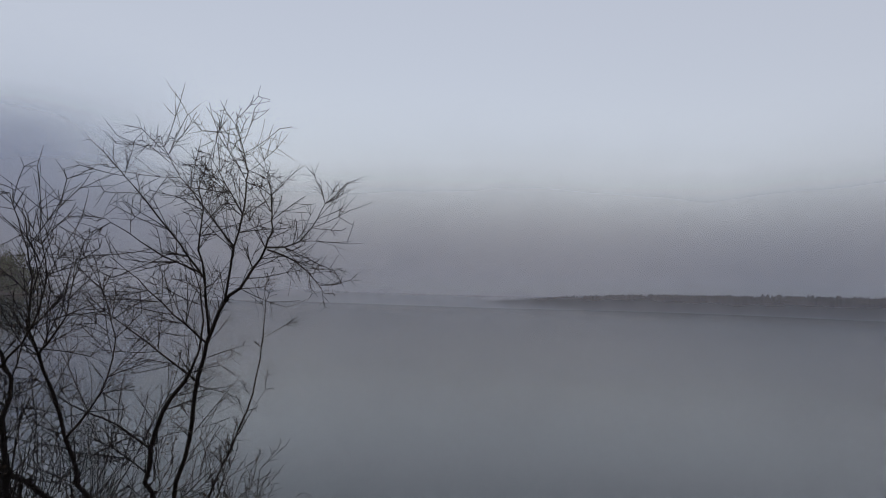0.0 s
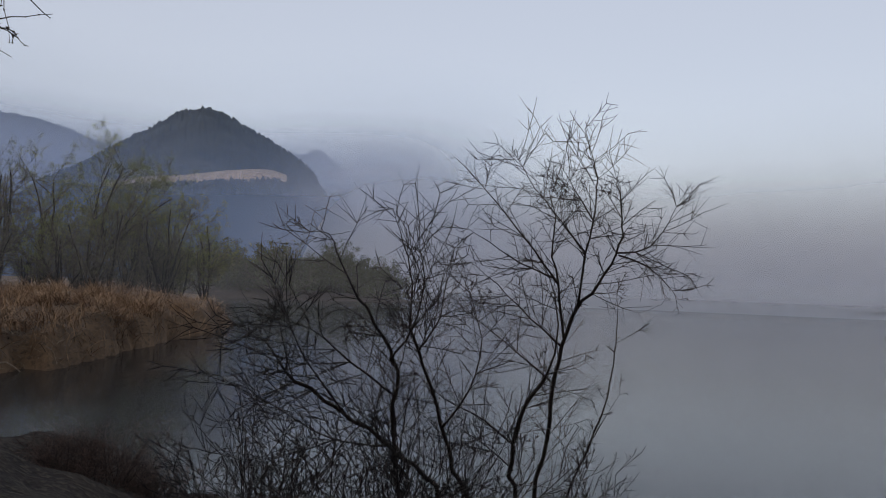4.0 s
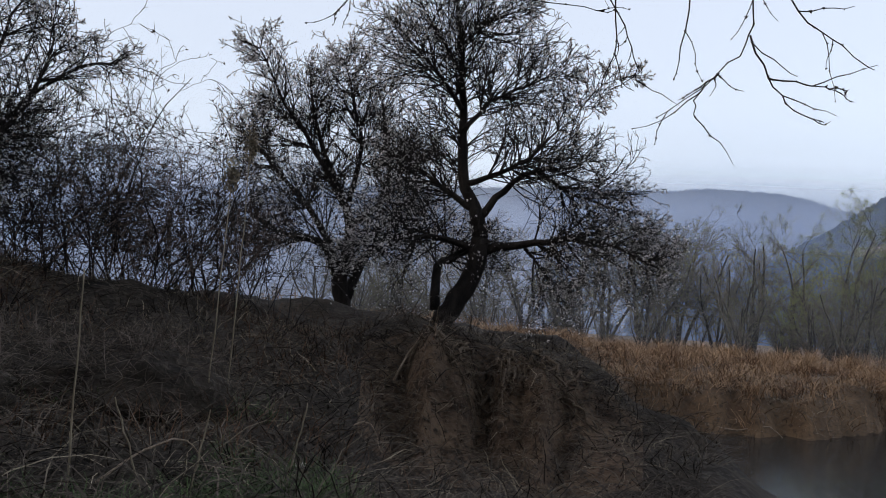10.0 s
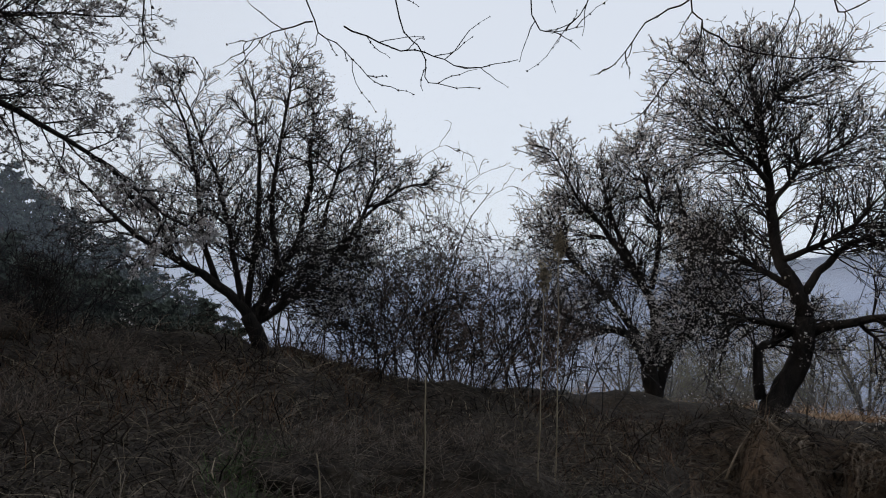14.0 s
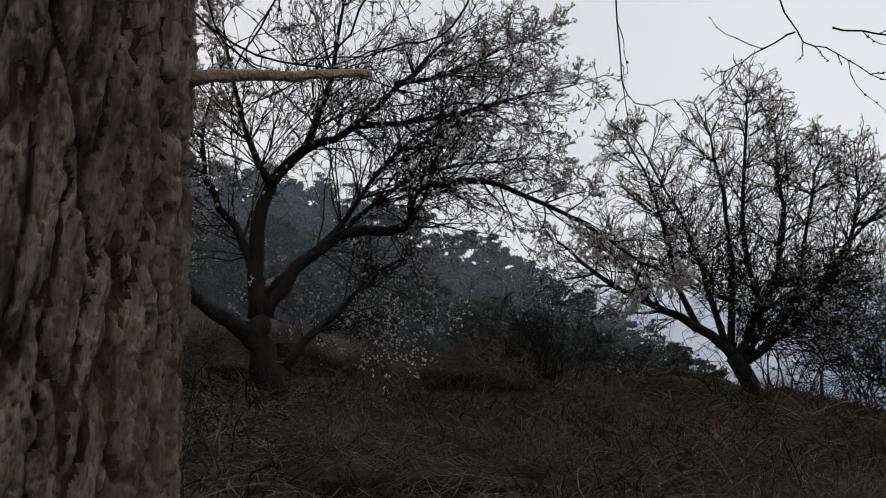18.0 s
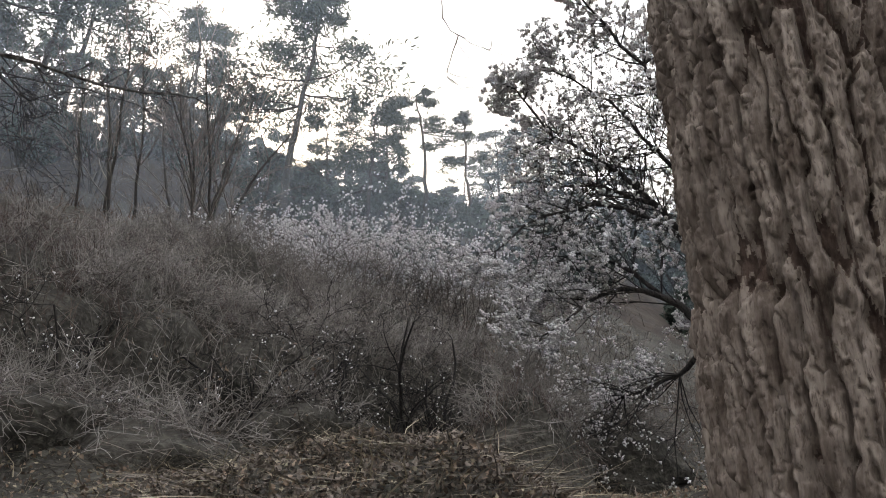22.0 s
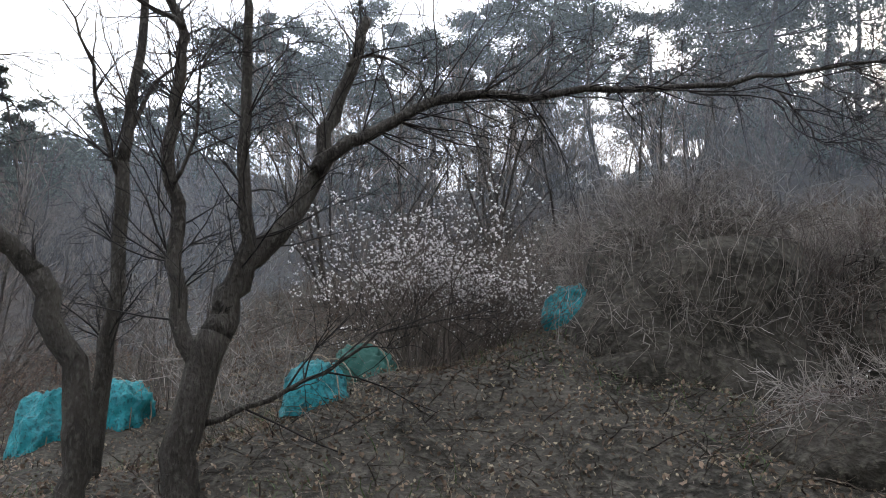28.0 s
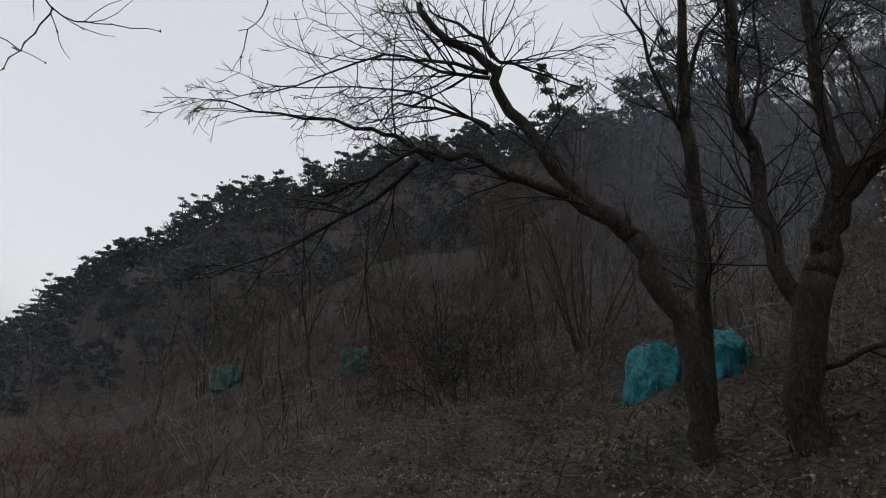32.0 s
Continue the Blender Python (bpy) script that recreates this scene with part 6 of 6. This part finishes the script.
def vine_mound(az, r, w, h, seed, label, mats):
    """A bush buried under dead vines: a lumpy dark core and a mat of stems that hang down over it."""
    rs = np.random.default_rng(500 + seed)
    th = empty("vine_mound", on_ground(az, r, .15), label, "vines", "vine-covered mounds on the slope")
    n, m = 28, 13

    def dome(a, p):
        k = 1 + .30 * (vnoise(a / (2 * np.pi) * 7, p * 3 + 40, 7, 60 + seed) - .5) + .22 * (vnoise(a / (2 * np.pi) * 15, p * 7 + 40, 15, 61 + seed) - .5)
        return np.stack([np.cos(a) * np.sin(p) * w * k, np.sin(a) * np.sin(p) * w * k, (np.cos(p) + .05) * h * k], -1)
    A, Q = np.meshgrid(np.arange(n) * 2 * np.pi / n, np.linspace(.02, 2.15, m))
    V = dome(A, Q).reshape(-1, 3) * .86
    F = [(j * n + i, j * n + (i + 1) % n, (j + 1) * n + (i + 1) % n, (j + 1) * n + i) for j in range(m - 1) for i in range(n)]
    part_mesh("core", mesh_from("core", V, F, M_LITTER if mats[1] is M_PALETWIG else M_SOIL, True), th)
    many = w * h / 1.3 + .3
    for name, cnt, material, wid in (("vine_mat", int(300 * many), mats[0], .0030), ("straw_mat", int(130 * many), mats[1], .0026)):
        a = rs.uniform(0, 2 * np.pi, cnt)
        p = rs.uniform(.0, 1.25, cnt)
        lift = rs.uniform(.90, 1.06, cnt)
        nodes = [dome(a, p) * lift[:, None]]
        for _ in range(4):
            a = a + rs.normal(0, .07, cnt)
            p = p + rs.uniform(.01, .12, cnt)
            nodes.append(dome(a, p) * (lift + rs.normal(0, .03, cnt))[:, None])
        part_mesh(name, shoots_mesh(name, [(np.stack(nodes), np.full((5, cnt), wid))], 3, material), th, kind="stuff")
    # short bare twigs that stand out from the mat
    n = int(190 * many)
    root = dome(rs.uniform(0, 2 * np.pi, n), rs.uniform(.0, 1.0, n)) * .93
    lev, tips = [[], []], []
    o = dict(levels=1, kids=(6,), step=(.1, .08, .08, .08), wander=.12, up=(.1, -.1), angle=(30, 70), ratio=(.4, .8), rmin=.0031, bare=.15)
    grow(lev, tips, root, unit(root * [1, 1, .7] + rs.normal(0, .5 * w, (n, 3))), rs.uniform(.18, .45, n), np.full(n, .0040), 0, rs, o)
    part_mesh("twigwork", shoots_mesh("twigwork", lev[0] + lev[1], 3, mats[1]), th, kind="stuff")


for k, (az, r, w, h) in enumerate(((216, 8.6, 1.5, 2.0), (203, 9.6, 1.5, 1.9), (197.5, 9.8, 1.4, 1.6), (209, 9.2, 1.1, 1.5), (193.5, 10.5, 1.3, 1.5), (188, 10.4, 1.3, 1.4), (183, 11, 1.3, 1.5), (213, 8.6, 1.0, .9), (201, 7.2, .9, .5), (193, 7.0, .9, .45), (207, 6.6, .8, .5),
                                   (184.5, 9.2, .9, .7), (218, 8.0, .9, .8), (222, 9.4, .9, .8), (214, 12.5, 1.3, 1.3), (206, 12.6, 1.3, 1.3), (198, 13, 1.5, 1.8), (190, 13, 1.5, 1.9), (182, 13.4, 1.5, 1.8), (186, 14.5, 1.5, 1.8), (194, 15, 1.6, 1.8), (176.5, 14, 1.4, 1.6), (222, 12, 1.2, 1.2),
                                   (178, 11.4, 1.3, 1.4), (172, 11.5, 1.2, 1.2), (169, 8.6, .75, 1.15), (163, 10.5, 1.0, .7))):
    vine_mound(az, r, w, h, k, "grey-brown mat of dead vines drooping over a hidden bush", (M_REDTWIG if k % 3 == 1 else M_GREYTWIG, M_PALETWIG))
for k, (az, r, w, h) in enumerate(((146, 14, 1.5, .9), (141, 15, 1.4, .8), (135, 15.5, 1.5, .8), (150, 12, 1.2, .8), (128, 13, 1.1, .6), (119, 12, 1.0, .5), (133, 9, .9, .45), (138, 7.4, .8, .4), (124, 8.5, .8, .4), (100, 9.5, 1.1, .5), (94, 9, 1.0, .5), (106, 8, .8, .4))):
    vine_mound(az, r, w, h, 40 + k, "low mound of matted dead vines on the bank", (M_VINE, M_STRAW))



# ---- ground cover ----
def strands(name, az0, az1, r0, r1, n, length, width, material, label, seed, up=.5, droop=.5, power=1.0, segs=4, category="grass", clump=0.0, tufts=0):
    """Dry stems and blades lying and standing on the ground."""
    rs = np.random.default_rng(seed)
    az = np.radians(rs.uniform(az0, az1, n))
    r = r0 + (r1 - r0) * rs.uniform(0, 1, n) ** power
    x, y = -np.sin(az) * r, np.cos(az) * r
    if tufts:
        c = rs.integers(0, tufts, n)
        x, y = x[c] + rs.normal(0, .22, n), y[c] + rs.normal(0, .22, n)
    if clump:
        keep = np.array([noise.noise((a * clump, b * clump, seed)) for a, b in zip(x, y)]) > -.05
        x, y = x[keep], y[keep]
        n = len(x)
    z = heights(x, y)
    a, q = np.degrees(np.arctan2(-x, y)), np.hypot(x, y)
    face = (a > 62) & (a < 78.5) & (q > 10.7) & (q < 12.9)
    ok = (z > WATER - .05) & (~face | (rs.uniform(0, 1, n) < .3))
    x, y, z = x[ok], y[ok], z[ok]
    n = len(x)
    L = length * rs.uniform(.5, 1.3, n)
    th = rs.uniform(0, 2 * np.pi, n)
    tilt = np.clip(rs.normal(up, .25, n), .05, 1.3)
    h = np.stack([np.cos(th), np.sin(th), np.zeros(n)], 1)
    p = np.stack([x, y, z - .03], 1)
    side = np.stack([-np.sin(th), np.cos(th), rs.normal(0, .3, n)], 1)
    w = width * rs.uniform(.6, 1.4, n)
    rows = []
    for s in range(segs + 1):
        ww = (w * (1 - .75 * s / segs))[:, None]
        rows.append(np.stack([p - side * ww, p + side * ww], 1))
        ang = tilt - droop * (s / segs) ** 1.2 * 1.6
        step = (L / segs)[:, None]
        th2 = th + rs.normal(0, .25, n)
        h = np.stack([np.cos(th2), np.sin(th2), np.zeros(n)], 1)
        p = p + (h * np.cos(ang)[:, None] + np.array([[0, 0, 1.0]]) * np.sin(ang)[:, None]) * step
    V = np.stack(rows, 1).reshape(-1, 3)
    k = np.arange(n)[:, None] * (2 * (segs + 1))
    f = np.concatenate([k + np.array([[2 * s, 2 * s + 1, 2 * s + 3, 2 * s + 2]]) for s in range(segs)], 0)
    ob = new(name, mesh_from(name, V, f, material))
    tagged(ob, label, category, kind="stuff")
    return ob


def litter(name, az0, az1, r0, r1, n, size, material, label, seed, power=1.0):
    rs = np.random.default_rng(seed)
    az = np.radians(rs.uniform(az0, az1, n))
    r = r0 + (r1 - r0) * rs.uniform(0, 1, n) ** power
    x, y = -np.sin(az) * r, np.cos(az) * r
    z = heights(x, y) + rs.uniform(0.0, .05, n)
    ob = new(name, fleck_mesh(name, np.stack([x, y, z], 1), size, material, .6, rs))
    tagged(ob, label, "leaf litter", kind="stuff")
    return ob


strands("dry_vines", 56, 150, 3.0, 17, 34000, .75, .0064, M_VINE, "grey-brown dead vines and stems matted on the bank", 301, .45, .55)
strands("pale_stems", 60, 150, 3.5, 17, 5500, .8, .0052, M_STRAW2, "pale dead straw lying on the bank", 302, .35, .5)
strands("pale_stems", 104, 152, 4, 12, 4200, .5, .0042, M_STRAW2, "pale dead straw lying on the mound", 314, .3, .4, clump=.5)
strands("rusty_grass", 74, 140, 7, 19, 12000, .45, .004, M_RUST, "rust-brown dead grass on the mound", 303, .8, .3, clump=.35)
strands("young_grass", 78, 112, 3.5, 9, 16000, .26, .004, M_GREEN, "young green grass pushing through dead stems", 304, .8, .4, clump=.6)
strands("reeds", 37, 68, 29, 62, 24000, .75, .014, M_REED, "dry orange reeds on the inlet bank", 305, .8, .55, .8, 3, clump=.3)
strands("reed_tufts", 37, 90, 29, 60, 16000, 1.15, .013, M_REED, "arching tufts of dry orange reed", 317, .95, .75, .7, 4, tufts=420)
strands("rusty_tufts", 37, 70, 29, 48, 5000, 1.0, .012, M_RUST, "arching tufts of rust-brown reed", 318, .9, .8, .8, 4, tufts=150)
strands("reed_debris", 38, 67, 28.5, 42, 9000, .8, .012, M_STRAW, "flattened grey reeds and debris on the inlet bank", 315, .2, .4, .9, 3)
strands("reed_debris", 38, 67, 28.5, 40, 5000, .7, .010, M_STRAW2, "flattened pale reeds on the inlet bank", 316, .25, .5, .9, 3, clump=.4)
strands("reeds", 52, 112, 27, 75, 9000, .8, .014, M_REED, "dry orange grass over the field", 306, .9, .4, 1, 3)
strands("slope_vines", 150, 308, 5.6, 14, 18000, .42, .0048, M_STRAW, "grey-brown dead vines and stems on the slope", 307, .28, .4)
strands("slope_stems", 150, 308, 2.6, 7.5, 9000, .55, .0045, M_STRAW, "grey dead stems lying flat on the slope", 312, .10, .12)
strands("mound_straw", 156, 194, 2.7, 6.5, 3800, .5, .0042, M_STRAW2, "pale straw lying flat over the leafy mound", 313, .10, .15)
litter("mound_leaves", 156, 194, 2.7, 6.2, 26000, .018, M_STRAW, "grey matted leaves over the mound", 323)
strands("slope_straw", 150, 308, 5, 16, 9000, .32, .0038, M_STRAW2, "pale dead straw on the slope", 308, .45, .5, clump=.5)
strands("slope_brush", 160, 305, 12, 34, 9000, .9, .007, M_STRAW, "grey-brown dead undergrowth in the hillside wood", 319, .9, .4, clump=.5)
strands("slope_rust", 185, 305, 14, 36, 7000, .8, .007, M_RUST, "red-brown dead undergrowth in the hillside wood", 309, .9, .3)
strands("slope_green", 212, 300, 3, 9, 8000, .2, .004, M_GREEN, "young green grass pushing through dead stems", 310, .8, .4, clump=.6)
strands("bluff_rootlets", 62, 79, 10.7, 12.9, 15000, .34, .007, M_ROOT, "thin bare roots over the eroded earth", 324, .1, .6)
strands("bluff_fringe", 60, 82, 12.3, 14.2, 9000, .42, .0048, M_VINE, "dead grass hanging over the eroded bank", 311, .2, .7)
litter("leaf_litter", 150, 300, 2.4, 14, 42000, .021, M_DEADLEAF, "brown dead leaves strewn over the slope", 320)
litter("leaf_litter", 60, 150, 3, 14, 9000, .018, M_DARKLEAF, "dark dead leaves strewn over the bank", 321)
litter("leaf_litter", 150, 300, 2.4, 14, 34000, .016, M_STRAW2, "pale dry leaves strewn over the slope", 322)


def roots():
    rs = np.random.default_rng(330)
    th = empty("bank_roots", on_ground(74, 13.0), "bare roots hanging from the eroded earth bank", "roots")
    base = Vector(th.location)
    for k in range(70):
        az, r = rs.uniform(65, 77.5), rs.uniform(12.6, 13.3)
        nodes = []
        bend = rs.normal(0, .5)
        for j in range(4):
            p = on_ground(az + j * bend + rs.normal(0, .12), r - j * rs.uniform(.10, .26), -.02 - .10 * rs.uniform())
            nodes.append(p - base)
        out = []
        limb_path(nodes, rs.uniform(.014, .040), .006, out, rs, .03)
        part_mesh("root", limb_mesh("root", out, 6, M_ROOT), th)


roots()


def reed_stalk(az, r, h, lean, label, head=True, seed=0):
    rs = np.random.default_rng(400 + seed)
    p = on_ground(az, r, .05)
    th = empty("reed_stalk", p, label, "reed", "tall dry reed stalks on the bank", turn=az)
    out = []
    limb_path([(0, 0, 0), (lean * .3, 0, h * .35), (lean * .7, 0, h * .7), (lean, 0, h)], .009, .005, out, rs, .006)
    part_mesh("stalk", limb_mesh("stalk", out, 5, M_STRAW2), th)
    if head:
        pts = np.array([lean, 0, h]) + rs.normal(0, 1, (220, 3)) * [.035, .035, .09]
        part_mesh("seed_head", fleck_mesh("seed_head", pts, .03, M_STRAW2, .35, rs), th, "fluffy tan seed head", "stuff")


for i, (az, r, h, lean, hd) in enumerate(((89, 9.0, 2.9, .02, True), (90.2, 8.5, 2.4, .04, True), (97.6, 6.2, 1.6, -.04, False), (93.1, 6.2, .75, -.25, False), (90.5, 6.0, .65, .1, False), (104, 6.0, .8, -.1, False), (84.5, 6.5, .7, .12, False))):
    reed_stalk(az, r, h, lean, "tall dry reed stalk with a tan seed head" if hd else "pale dry reed stalk leaning on the bank", hd, i)


def fallen_branch(nodes, r, label, seed):
    rs = np.random.default_rng(seed)
    pts = [on_ground(a, d, -h) for a, d, h in nodes]
    th = empty("fallen_branch", pts[0], label, "branch", "fallen dead branches")
    out = []
    limb_path([p - pts[0] for p in pts], r, r * .4, out, rs, .01)
    part_mesh("branch", limb_mesh("branch", out, 6, M_DEADWOOD), th)


fallen_branch([(56.5, 30.5, .3), (54.5, 31, .5), (52.5, 31.3, .3), (51, 31.5, .2)], .05, "pale dead branch lying at the inlet's edge", 1)
fallen_branch([(96, 6.2, .1), (93.5, 6.5, .22), (91, 6.6, .3), (89.5, 6.6, .1)], .012, "pale dead stem lying over the vines", 2)
fallen_branch([(80.5, 9.5, .1), (79.3, 9.8, .25), (78.4, 9.8, .05)], .014, "pale dead stem arching from the bank", 3)
fallen_branch([(78, 12.2, .1), (76.6, 12.4, .3), (75.8, 12.6, .05)], .02, "pale dead stem arching from the bank", 4)


def stone(az, r, s, seed, label):
    bm = bmesh.new()
    bmesh.ops.create_icosphere(bm, subdivisions=2, radius=s)
    for v in bm.verts:
        v.co *= 1 + .35 * noise.noise(v.co * (1.4 / s) + Vector((seed, 0, 0)))
        v.co.z *= .6
    me = bpy.data.meshes.new("stone")
    bm.to_mesh(me)
    bm.free()
    me.materials.append(M_STONE)
    ob = new("stone", me)
    ob.location = on_ground(az, r, -s * .3)
    tagged(ob, label, "stone", "pale stones")


stone(83.7, 7.5, .055, 1, "small pale stone in the dead vines")
stone(48.5, 32.3, .22, 2, "pale stone at the inlet's edge")
stone(206.9, 12.5, .10, 3, "small pale stone by a hollow in the brambles")
